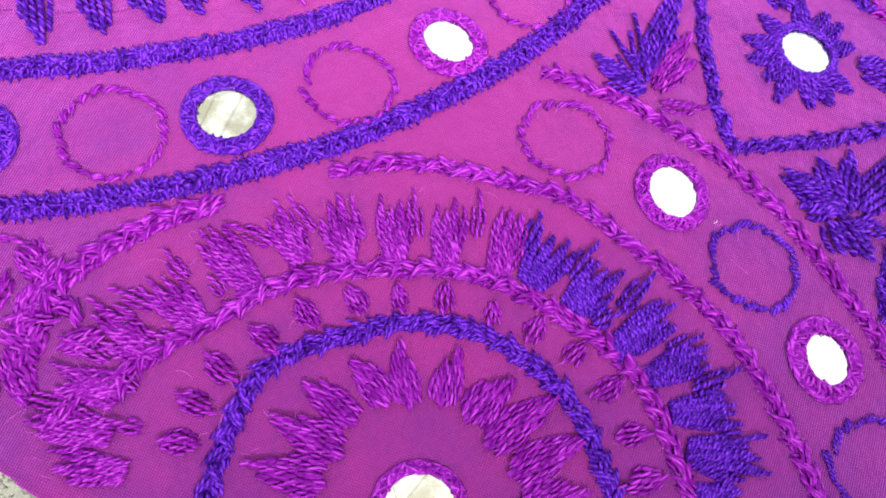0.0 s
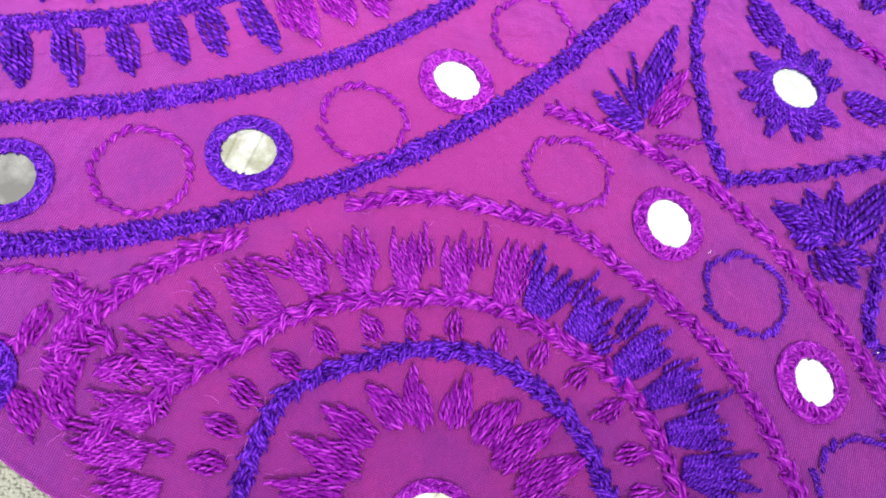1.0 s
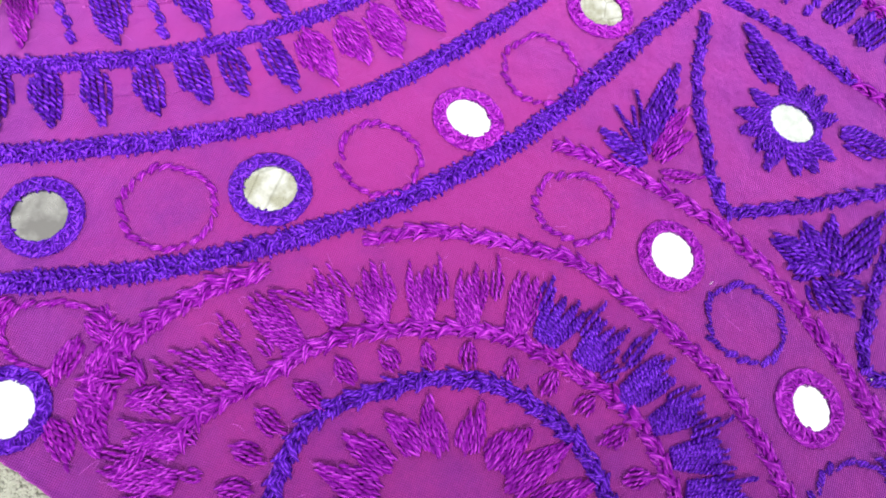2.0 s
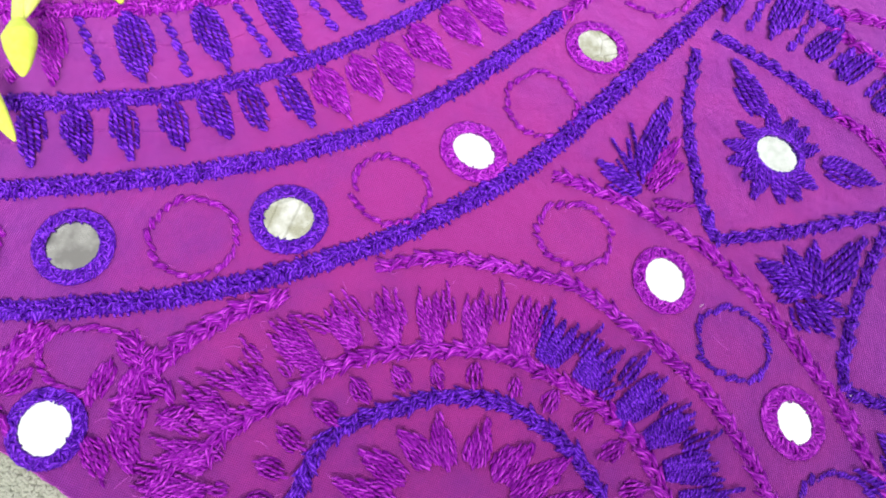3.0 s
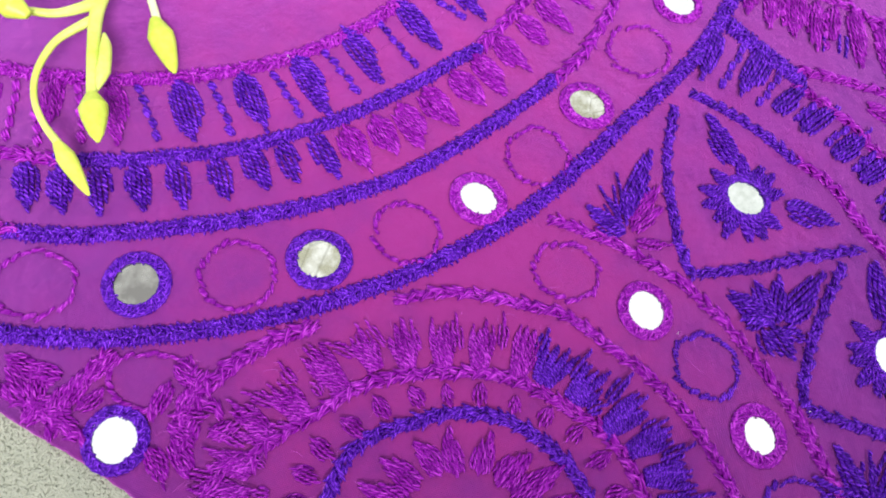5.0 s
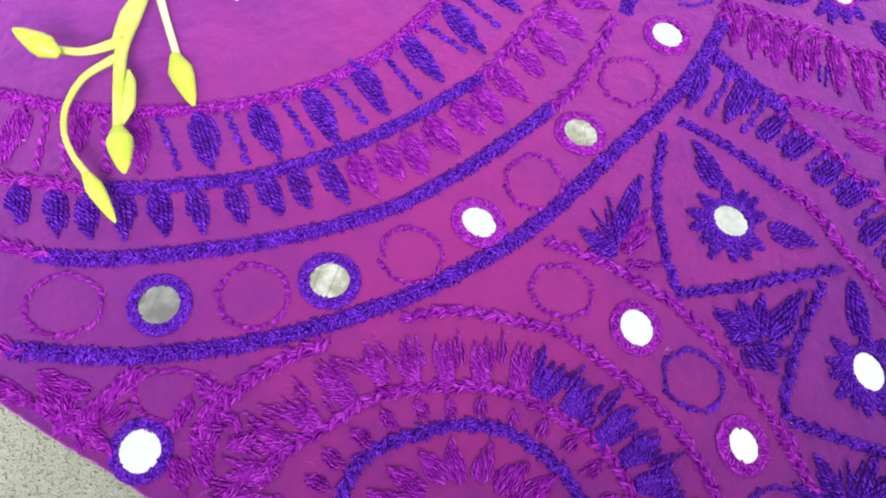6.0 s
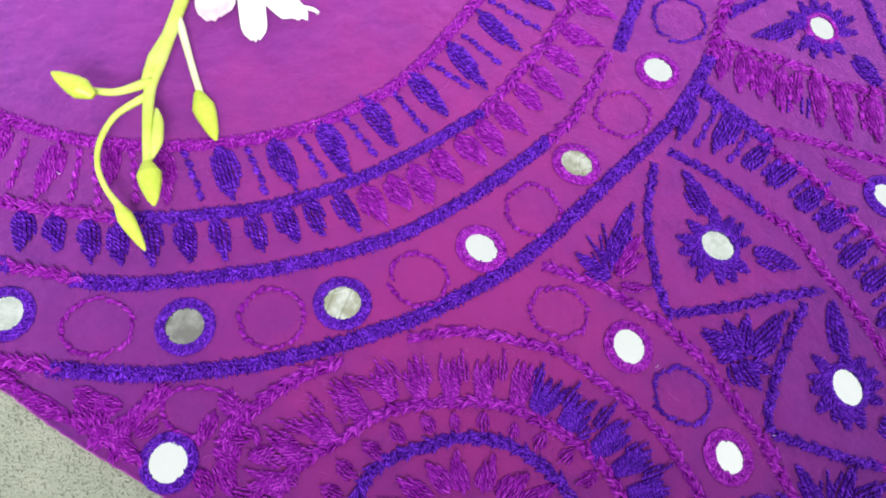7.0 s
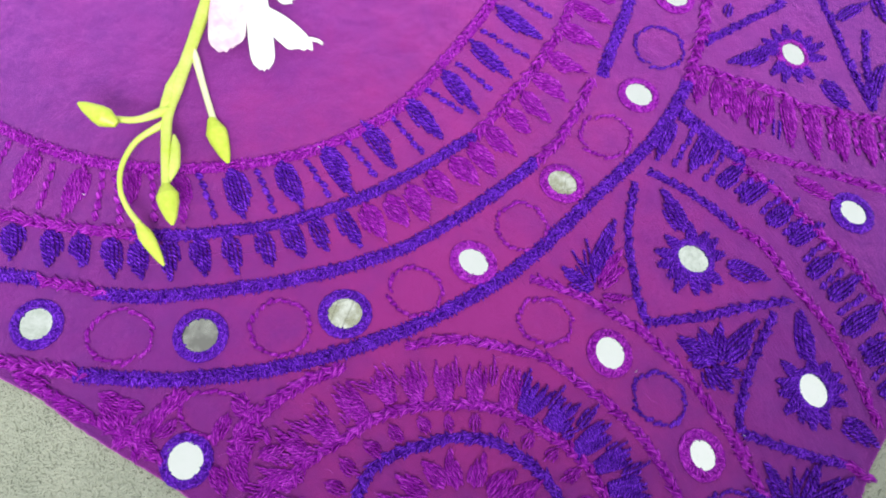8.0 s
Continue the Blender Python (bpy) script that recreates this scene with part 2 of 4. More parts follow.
def plait(points, width, mat, parent, name="plaited_band", label=""):
    """A dense herringbone band: strands slant in from both edges, cross over the middle and leave small loops at the rims."""
    y = Yarn(0.6)
    w = width * 0.54
    for i, (p, d) in enumerate(smooth_line(points, 0.62)):
        n = across(d)
        ease = 1 + 0.10 * math.sin(i * 0.9) + rnd.uniform(-0.1, 0.1)
        for side in (-1, 1):
            run = rnd.uniform(0.2, 2.4) * (1 if rnd.random() < 0.8 else -0.7)
            a = p + n * side * w * rnd.uniform(0.62, 1.12) * ease
            b = p + d * run - n * side * w * rnd.uniform(-0.4, 0.4)
            y.stitch(a, b, 0.49, 0.45, rnd.uniform(0.1, 0.9), side * rnd.uniform(-0.3, 0.5))
        if i % 2 == 0:
            m = p + n * w * rnd.uniform(-0.5, 0.5)
            half = d * rnd.uniform(0.8, 1.3) + n * rnd.uniform(-0.7, 0.7)
            y.stitch(m - half, m + half, 0.46, 0.4, rnd.uniform(0.7, 1.1))
            for u in (-0.7, -0.25, 0.25, 0.7):
                m = p + n * w * u
                y.stitch(m - d * 1.3, m + d * 1.3, w * 0.25, 0.0, -w * 0.05)
        if i % 3 == 0:
            for side in (-1, 1):
                if rnd.random() < 0.75:
                    e = p + n * side * w * rnd.uniform(1.08, 1.42)
                    y.stitch(e, e + d * rnd.uniform(-0.4, 0.6) - n * side * w * 0.5, 0.44, 0.45, 0.1)
    return stuff(y.build(name, mat, parent, label))


def rope(points, width, mat, parent, name="chain_band", label=""):
    """A line of heavy chain stitch: slack strands that swing over from one rim to the other in loose, uneven lobes."""
    y = Yarn(0.7)
    w = width * (0.56 if mat is PURPLE else 0.52)
    wait, side = 0, 1
    for i, (p, d) in enumerate(smooth_line(points, 0.5)):
        n = across(d)
        if i % 2:
            u = rnd.uniform(-0.8, 0.8)
            slant = rnd.gauss(0.25 * (1 if u < 0 else -1), 0.3)
            half = (d * math.cos(slant) + n * math.sin(slant)) * rnd.uniform(1.0, 2.1)
            y.stitch(p + n * w * u - half, p + n * w * u + half, 0.47, 0.3, 0.2 * rnd.uniform(0, 1), rnd.uniform(-0.35, 0.35))
        if i % 3 == 0:
            for u in (-0.5, 0, 0.5):
                y.stitch(p + n * w * u - d * 1.2, p + n * w * u + d * 1.2, w * 0.25, 0.0, -w * 0.08)
        wait -= 1
        if wait <= 0:
            wait, side = rnd.randint(4, 7), -side if rnd.random() < 0.85 else side
            swell, count, over = rnd.uniform(0.85, 1.25), rnd.randint(3, 5), rnd.uniform(0.1, 0.6)
            long = rnd.uniform(3.0, 5.0) if mat is PURPLE else rnd.uniform(2.6, 4.2)
            for k in range(count):
                f = k / (count - 1)
                a = p + d * (f * 1.1 - 0.6 + rnd.uniform(-0.4, 0.4)) + n * side * w * swell * (1.05 - 0.62 * f)
                b = p + d * (long * rnd.uniform(0.85, 1.12) + f * 0.5) + n * side * w * (0.35 - 0.9 * f + rnd.uniform(-0.2, 0.2))
                y.stitch(a, b, 0.47, 0.7, over + 0.45 * math.sin(math.pi * f) + rnd.uniform(0, 0.25), side * rnd.uniform(-0.7, -0.1))
        if mat is PURPLE and i % 3 == 0:
            FUZZ.append((p + n * w * rnd.uniform(-1, 1), d))
    return stuff(y.build(name, mat, parent, label))


def row_of_links(y, pts, link, r, lift=0.0, slant=0.55, shift=None):
    """One row of floss: plump twisted turns laid at a slant, one after another, along a line."""
    wander = rnd.uniform(-0.12, 0.12)
    lag = (rnd.uniform(-0.5, 0.5) if shift is None else shift) * link
    for i, (p, d) in enumerate(smooth_line(pts, link)):
        n = across(d)
        tilt = slant + rnd.gauss(0, 0.10)
        half = (d * math.cos(tilt) + n * math.sin(tilt)) * link * rnd.uniform(0.58, 0.76)
        m = p + d * lag + n * (wander + rnd.gauss(0, 0.09))
        y.stitch(m - half, m + half, r * 0.95, 0.42, lift + rnd.uniform(0, 0.25))
        y.stitch(p - d * link * 0.5, p + d * link * 0.7, r * 1.15, 0.0, lift - 0.12)


def floss(mat):
    """Turn length, thickness and slant of the two kinds of floss: tight violet, slack magenta."""
    return (1.75, 0.56, 0.5) if mat is VIOLET else (2.1, 0.46, 0.28)


def leaf(base, tip, width, mat, parent, name="leaf", label="", bow=0.0, blunt=0.75):
    """A filled leaf of stem-stitch rows that run from its base and end one by one, leaving a narrow tail."""
    y = Yarn(0.3)
    a, b = Vector((*base, 0)), Vector((*tip, 0))
    d = b - a
    n = across(d.normalized())
    link, thick, slant = floss(mat)
    if width < 5:
        link, thick = link * 0.8, thick * 0.85
    rows = max(2, round(width / (1.35 if mat is VIOLET else 0.95)))
    keel = rnd.choice((-0.45, -0.2, 0.25, 0.45)) if width > 5 else rnd.uniform(-0.2, 0.2)
    bow += rnd.uniform(-0.5, 0.5)
    for k in range(rows):
        u = 2 * k / (rows - 1) - 1
        s0 = 0.12 * abs(u) + rnd.uniform(-0.05, 0.03)
        s1 = 1 - (0.46 if width > 6 else 0.32) * (abs(u - keel) / (1 + abs(keel))) ** 1.2 + rnd.uniform(-0.07, 0.03)
        pts = []
        for j in range(6):
            s = s0 + (s1 - s0) * j / 5
            fat = math.sin(math.pi * min(max(s, 0.0), 1.0) ** blunt) ** 0.6 if 0 < s < 1 else 0
            off = (u - keel * max(0, s) ** 2) * width * 0.48 * (0.30 + 0.70 * fat) + keel * width * 0.3 * s * s
            pts.append((a + d * s + n * (off + bow * math.sin(math.pi * s)))[:2])
        row_of_links(y, pts, link, thick, 1.0 * (1 - u * u) + rnd.uniform(0, 0.25), slant, 0.5 * (k % 2))
    if mat is PURPLE:
        for _ in range(round(width / 2)):
            FUZZ.append((a + d * rnd.uniform(0, 1) + n * rnd.uniform(-0.5, 0.5) * width, d.normalized()))
    return y.build(name, mat, parent, label)


def tuft(base, tip, width, mat, parent, fingers=4, name="tuft", label=""):
    """A hand-shaped tuft: a full palm at the base that opens into separate fingers of floss."""
    y = Yarn()
    a, b = Vector((*base, 0)), Vector((*tip, 0))
    d = b - a
    n = across(d.normalized())
    link, thick, slant = floss(mat)
    link, thick = link * 0.85, thick * 0.88
    for _ in range(6 if mat is PURPLE else 2):
        FUZZ.append((a + d * rnd.uniform(0, 1) + n * rnd.uniform(-0.5, 0.5) * width, d.normalized()))
    lengths = [1 - 0.2 * abs(2 * k / (fingers - 1) - 1) + rnd.uniform(-0.26, 0.08) for k in range(fingers)]
    for k in range(fingers):
        u = 2 * k / (fingers - 1) - 1
        sway = rnd.uniform(-0.2, 0.2)
        for q in (-1, 0, 1):
            end = lengths[k] - 0.06 * abs(q)
            pts = []
            for s in (-0.04, 0.25, 0.5, 0.75, 1.0):
                spread = u * max(0.5, width * 0.5 - 1.2) * (0.5 + 0.5 * min(1, s * 1.5)) + sway * s * s * 2
                pts.append((a + d * (s * end) + n * (spread + q * 0.85 * (1 - 0.5 * s ** 4)))[:2])
            row_of_links(y, pts, link, thick, 0.4 * (1 - u * u) + 0.35 * (q == 0) + rnd.uniform(0.1, 0.3), slant, 0.5 * (q == 0))
    for k in range(round(width / 1.15)):
        v = 2 * (k + 0.5) / round(width / 1.15) - 1
        pts = [(a + d * s + n * v * width * 0.5 * (0.55 + 0.4 * s))[:2] for s in (rnd.uniform(-0.05, 0.03), 0.2, 0.42 + rnd.uniform(-0.12, 0.1) - 0.1 * abs(v))]
        row_of_links(y, pts, link, thick, 0.95 * (1 - 0.6 * v * v) + rnd.uniform(0, 0.3), slant, 0.5 * (k % 2))
    return y.build(name, mat, parent, label)


def spike(base, tip, mat, parent, rows=2, name="spike", label=""):
    """A thin knotted line that ends in a small knob; with three rows or more a narrow pointed lobe."""
    if rows > 2:
        return leaf(base, tip, 3.4 if mat is VIOLET else 3.0, mat, parent, name, label)
    y = Yarn(0.5)
    a, b = Vector((*base, 0)), Vector((*tip, 0))
    d = (b - a).normalized()
    n = across(d)
    knots = max(3, round((b - a).length / 4.4))
    for k in range(knots):
        c = a.lerp(b, (k + 0.5) / knots) + n * (0.28 if k % 2 else -0.28) + n * rnd.uniform(-0.2, 0.2)
        lean = 0.24 + rnd.uniform(-0.15, 0.15)
        way = d * math.cos(lean) + n * math.sin(lean)
        for q in (-1, 0, 1):
            m = c + n * q * 0.72 + d * q * -0.3
            half = way * rnd.uniform(1.6, 2.2)
            y.stitch(m - half, m + half, 0.58, 0.55, 0.35 * (q == 0) + 0.1)
        y.stitch(c - d * 2.4, c + d * 2.4, 0.6, 0.2, 0.0)
    for q in range(4):
        m = b + n * rnd.uniform(-0.6, 0.6) - d * rnd.uniform(0, 1.0)
        half = d * rnd.uniform(0.4, 0.8) + n * rnd.uniform(-0.8, 0.8)
        y.stitch(m - half, m + half, 0.48, 0.5, 0.2 + 0.15 * q)
    return stuff(y.build(name, mat, parent, label))


def dashed_ring(centre, rx, ry, mat, parent, turn=0.0, label=""):
    """An open circle in back stitch: separate slanting dashes of two or three strands."""
    y = Yarn()
    c, count = Vector((*centre, 0)), 22
    rot = Euler((0, 0, radians(turn)))

    def at(f, grow):
        a = 2 * math.pi * f / count
        v = Vector(((rx + grow) * math.cos(a), (ry + grow) * math.sin(a), 0))
        v.rotate(rot)
        return c + v
    for i in range(count):
        wob, tilt = rnd.uniform(-0.6, 0.6), rnd.uniform(0.2, 1.0)
        start, end = i + rnd.uniform(-0.12, 0.12), i + rnd.uniform(0.95, 1.3)
        for q in (-1, 0, 1)[:3 if i % 3 else 2]:
            y.stitch(at(start + 0.06 * q, wob + tilt + q * rnd.uniform(0.3, 0.6)), at(end + 0.06 * q, wob - tilt + q * rnd.uniform(0.3, 0.6)), 0.37, 0.55, 0.1 + 0.2 * (q == 0), -0.12)
        if i % 2:
            FUZZ.append((at(i, wob), (at(i + 1, 0) - at(i, 0)).normalized()))
    return stuff(y.build("stitched_circle", mat, parent, label))


def mirror_disc(centre, rx, ry, turn, mat, parent, lean=(0, 0), z=0.25):
    """A small hand-cut mirror with an uneven edge, 1 mm thick."""
    count, seedy = 40, rnd.uniform(0, 9)
    m = Matrix.Rotation(radians(turn), 3, "Z")
    tilt = Matrix.Rotation(radians(lean[0]), 3, "X") @ Matrix.Rotation(radians(lean[1]), 3, "Y")
    verts, faces = [], []
    for h, grow in ((0.0, 1.0), (0.75, 1.0), (0.9, 0.985)):
        for i in range(count):
            a = 2 * math.pi * i / count
            f = grow * (1 + 0.03 * math.sin(3 * a + seedy) + 0.034 * math.sin(5 * a + 2 * seedy) + 0.018 * math.sin(9 * a + seedy))
            v = tilt @ (m @ Vector((rx * f * math.cos(a), ry * f * math.sin(a), 0)) + Vector((0, 0, h)))
            verts.append(((centre[0] + v.x) * MM, (centre[1] + v.y) * MM, (lie(*centre) + z + v.z) * MM))
    for j in range(2):
        for i in range(count):
            k = (i + 1) % count
            faces.append((j * count + i, j * count + k, (j + 1) * count + k, (j + 1) * count + i))
    faces.append(tuple(range(2 * count, 3 * count)))
    faces.append(tuple(reversed(range(count))))
    return mesh_object("mirror", verts, faces, mat, parent, "small hand-cut mirror", smooth=False)


def stitched_frame(y, c, rx, ry, out, turn=0.0):
    """The buttonhole-stitched collar that holds a mirror."""
    count = int(10 * (rx + ry) / 2)
    c = Vector((*c, 0))
    rot = Euler((0, 0, radians(turn)))
    for i in range(count):
        a = 2 * math.pi * (i + rnd.uniform(-0.2, 0.2)) / count

        def at(grow, extra):
            v = Vector(((rx + grow) * math.cos(a + extra), (ry + grow) * math.sin(a + extra), 0))
            v.rotate(rot)
            return c + v
        if i % 2 == 0:
            for g in (0.22, 0.5, 0.78):
                y.stitch(at(out * g, -0.22), at(out * g, 0.22), out * 0.2, 0.0, 0.35)
        for low, high, up in ((-0.02, 0.6, 1.0), (0.3, 0.8, 0.75), (0.55, 1.0, 0.3)):
            swing = rnd.choice((-1, 1)) * rnd.uniform(0.08, 0.34)
            y.stitch(at(out * (low + (rnd.uniform(-0.24, -0.06) if rnd.random() < 0.12 else rnd.uniform(-0.06, 0.08))), 0), at(out * (high + rnd.uniform(-0.1, 0.1)), swing), 0.42, 0.4, up + rnd.uniform(-0.2, 0.2))
        y.stitch(at(rnd.uniform(0.1, 0.5), 0), at(rnd.uniform(0.1, 0.5), 0.3), 0.4, 0.3, rnd.uniform(0.95, 1.25))
        y.stitch(at(out * rnd.uniform(0.86, 0.98), 0), at(out * rnd.uniform(0.86, 0.98), 0.24), 0.42, 0.3, rnd.uniform(0.1, 0.35))


def ringed_mirror(centre, rx, ry, out, turn, mat, glass, parent, lean=(0, 0), label=""):
    y = Yarn(0.4)
    rx, ry, out = rx * 0.99, ry * 0.96, out + 0.2
    stitched_frame(y, centre, rx, ry, out, turn)
    ob = stuff(y.build("mirror_collar", mat, parent, label))
    mirror_disc(centre, rx + 0.7, ry + 0.7, turn, glass, ob, lean)
    return ob


def star(centre, rx, ry, out, turn, glass, parent, reach, skip, lean=(0, 0), inner=None, count=14, start=0.0):
    """A mirror set in a collar with a burst of short spikes round it."""
    y = Yarn(0.4)
    stitched_frame(y, centre, rx, ry, out, turn)
    ob = y.build("mirror_star", inner or VIOLET, parent, "violet starburst stitched round a mirror")
    c = Vector((*centre, 0))
    for i in range(count):
        a = start + 2 * math.pi * i / count + rnd.uniform(-0.07, 0.07)
        if any(abs((math.degrees(a) - s + 180) % 360 - 180) < 12 for s in skip):
            continue
        v = Vector((math.cos(a), math.sin(a), 0))
        n = across(v)
        long = reach * rnd.uniform(0.75, 1.1)
        ray = Yarn(0.4)
        swing = n * rnd.uniform(-0.8, 0.8)
        for k in (-2, -1, 0, 1, 2):
            p = c + v * ((rx + ry) / 2 + out * 0.45) + n * k * 0.9
            q = c + v * ((rx + ry) / 2 + out * 0.6 + long * (1, 0.97, 0.74)[abs(k)]) + n * k * 0.74 + swing
            row_of_links(ray, [p[:2], ((p + q) / 2 + n * k * 0.2)[:2], q[:2]], 1.45, 0.48, 0.6 - 0.18 * abs(k), 0.45, 0.5 * (k % 2))
        ray.build("ray", VIOLET, ob)
    mirror_disc(centre, rx + 0.7, ry + 0.7, turn, glass, ob, lean)
    return ob


# ---- the floor: a pale rug ----
def rug():
    side, verts, faces = 0.40, [], []
    cells = 12
    for j in range(cells + 1):
        for i in range(cells + 1):
            verts.append((-side + 2 * side * i / cells, -side + 2 * side * j / cells, -0.0028))
    for j in range(cells):
        for i in range(cells):
            o = j * (cells + 1) + i
            faces.append((o, o + 1, o + cells + 2, o + cells + 1))
    ground = tagged(mesh_object("floor", verts, faces, PILE), "pale grey-green woven rug under the garment", "rug", kind="structure")
    tufts = Yarn()
    for x0, x1, y0, y1, count in ((-183, -54, -124, -49, 27000), (159, 193, -110, -73, 4000)):
        for _ in range(count):
            p = Vector((rnd.uniform(x0, x1), rnd.uniform(y0, y1), 0))
            a = rnd.choice((0.5, 2.1)) + rnd.gauss(0, 0.45)
            tufts.stitch(p, p + Vector((math.cos(a), math.sin(a), 0)) * rnd.uniform(0.9, 2.3), 0.5, 0.4, rnd.uniform(-0.35, 0.1))
    return tagged(tufts.build("rug_pile", PILE, None, "short looped pile of the pale rug", level=lambda x, y: -2.9), category="rug pile", kind="stuff")


def surroundings():
    """Bare ground beneath the rug and a plain low wall beside it, added out of view to block sun and shade the cloth
    softly.
    """
    far = 60.0
    ground = mesh_object("ground", [(-far, -far, -0.0045), (far, -far, -0.0045), (far, far, -0.0045), (-far, far, -0.0045)], [(0, 1, 2, 3)], CONCRETE, smooth=False)
    tagged(ground, "bare grey concrete ground under the rug", "ground", kind="structure")
    bm = bmesh.new()
    bmesh.ops.create_cube(bm, size=1.0)
    bmesh.ops.scale(bm, vec=(0.12, 4.0, SHADE_WALL_HIGH), verts=bm.verts)
    bmesh.ops.bevel(bm, geom=bm.edges[:], offset=0.008, segments=3, affect="EDGES")
    me = bpy.data.meshes.new("unseen_shade_wall")
    bm.to_mesh(me)
    bm.free()
    me.materials.append(PLASTER)
    wall = new("unseen_shade_wall", me)
    wall.matrix_world = pose((SHADE_WALL_AWAY + 0.06) * math.sin(SUN_AZ), (SHADE_WALL_AWAY + 0.06) * math.cos(SUN_AZ), SHADE_WALL_HIGH / 2 - 0.0045, 0, 0, 90 - math.degrees(SUN_AZ))
    tagged(wall, "added unseen low wall in pale plaster that shades the cloth", "wall", kind="structure")


rug()
surroundings()

# ---- the garment ----
LEFT_EDGE = [(-235.1, -33.0), (-198.1, -44.4), (-174.0, -57.5), (-160.0, -63.9), (-145.6, -73.8), (-129.2, -83.6), (-111.0, -93.3), (-95.2, -102.7), (-68.5, -120.0), (-34.4, -134.6)]
RIGHT_EDGE = [(291.4, 122.2), (266.3, 60.4), (237.8, 8.0), (212.7, -36.6), (195.5, -63.3), (182.7, -80.5), (175.2, -90.6), (169.2, -102.5), (159.2, -118.2), (144.6, -136.2)]


def garment():
    """The cloth panel, cut to its curved hems, with a narrow rolled edge."""
    def edge(points, y):
        pts = sorted(points, key=lambda q: q[1])
        for a, b in zip(pts, pts[1:]):
            if y <= b[1]:
                return a[0] + (b[0] - a[0]) * max(0, (y - a[1]) / (b[1] - a[1]))
        return pts[-1][0]
    low, top, cols = max(LEFT_EDGE[-1][1], RIGHT_EDGE[-1][1]), 190.0, 240
    rows = int((top - low) / 1.6)
    verts, faces = [], []
    for j in range(rows + 1):
        y = low + (top - low) * j / rows
        x0, x1 = edge(LEFT_EDGE, y), edge(RIGHT_EDGE, y)
        x0 += 0.35 * math.sin(y * 1.7) + 0.2 * math.sin(y * 3.9)
        x1 += 0.35 * math.sin(y * 1.9 + 1)
        for i in range(cols + 1):
            x = x0 + (x1 - x0) * i / cols
            rim = min(x - x0, x1 - x)
            z = lie(x, y) + (0.5 * math.sin(math.pi * min(rim, 4) / 4) if rim < 4 else 0) - (1.6 if rim < 0.3 else 0)
            verts.append((x * MM, y * MM, z * MM))
    for j in range(rows):
        for i in range(cols):
            o = j * (cols + 1) + i
            faces.append((o, o + 1, o + cols + 2, o + cols + 1))
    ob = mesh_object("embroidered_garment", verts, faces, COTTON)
    s = ob.modifiers.new("thickness", "SOLIDIFY")
    s.thickness, s.offset = 0.0009, -1
    return tagged(ob, "magenta cotton garment embroidered in violet and purple with small mirrors", "garment")


cloth = garment()

# bands of the neckline
V, P = VIOLET, PURPLE
NECK = "magenta stitched line of the neckline"
plait([(-213.6, 61.6), (-194.9, 52.2), (-179.2, 45.0), (-161.5, 39.0), (-144.2, 35.7), (-122.3, 34.2), (-100.6, 35.7), (-83.7, 38.6), (-66.7, 42.7), (-49.5, 49.7), (-34.6, 57.9), (-21.9, 67.0), (-9.0, 80.9), (1.6, 95.1), (12.5, 109.8), (21.0, 123.1), (28.4, 138.5), (34.5, 154.2)], 4.6, P, cloth, "neckline_band", NECK)
rope([(-201.8, 15.7), (-187.3, 12.0), (-172.8, 8.7), (-158.6, 6.5), (-139.7, 4.4), (-129.1, 3.1)], 5.4, P, cloth)
plait([(-131.4, 3.1), (-109.2, 3.8), (-92.9, 6.0), (-74.1, 9.0), (-55.1, 15.2), (-35.9, 23.1), (-21.2, 31.1), (-6.2, 40.4), (4.1, 47.7), (14.0, 54.3)], 4.5, V, cloth, label="violet plaited band")
rope([(14.0, 54.3), (22.5, 64.2), (30.7, 74.9), (42.0, 89.0), (50.7, 101.9), (58.4, 116.7), (64.9, 131.9), (71.8, 149.2)], 5.0, P, cloth)
plait([(-196.0, -12.6), (-182.2, -14.7), (-173.0, -16.0), (-166.1, -16.9)], 5.0, V, cloth)
rope([(-169.5, -16.4), (-154.5, -18.8), (-139.3, -22.2)], 4.8, P, cloth)
plait([(-142.2, -22.2), (-124.4, -23.6), (-106.3, -22.1), (-85.9, -19.4), (-67.5, -16.1), (-48.9, -11.3), (-32.4, -6.0), (-15.7, 0.7), (-1.0, 9.4), (11.4, 17.6), (24.2, 27.4), (34.7, 36.0), (42.2, 42.7)], 4.9, V, cloth)
rope([(41.4, 41.8), (52.3, 52.1), (59.6, 64.0), (65.6, 74.7), (71.3, 86.5)], 4.6, P, cloth)
plait([(76.4, 89.8), (82.9, 106.5), (89.9, 123.1), (96.6, 143.6)], 5.0, V, cloth)
rope([(-188.6, -48.8), (-175.4, -50.4), (-162.0, -52.5), (-142.0, -55.4)], 5.6, P, cloth)
plait([(-145.3, -55.5), (-120.0, -57.0), (-102.4, -56.9), (-82.7, -54.5), (-65.0, -51.6), (-47.1, -46.8), (-29.0, -40.8), (-10.4, -33.4), (6.1, -24.7), (23.2, -14.5), (38.3, -2.8), (54.0, 12.0), (67.7, 25.8), (81.6, 38.7), (96.2, 53.5), (105.5, 65.6), (112.1, 76.4), (117.9, 86.4)], 5.2, V, cloth, label="broad violet plaited band of the yoke")
rope([(117.9, 86.4), (123.3, 101.8), (129.5, 118.3), (132.9, 135.2), (137.4, 152.7)], 5.4, P, cloth)

# arches below the yoke
rope([(-82.0, -84.7), (-78.2, -79.0), (-73.3, -71.8), (-67.9, -66.4), (-60.0, -60.1), (-51.7, -55.7), (-42.4, -52.1)], 5.8, P, cloth)
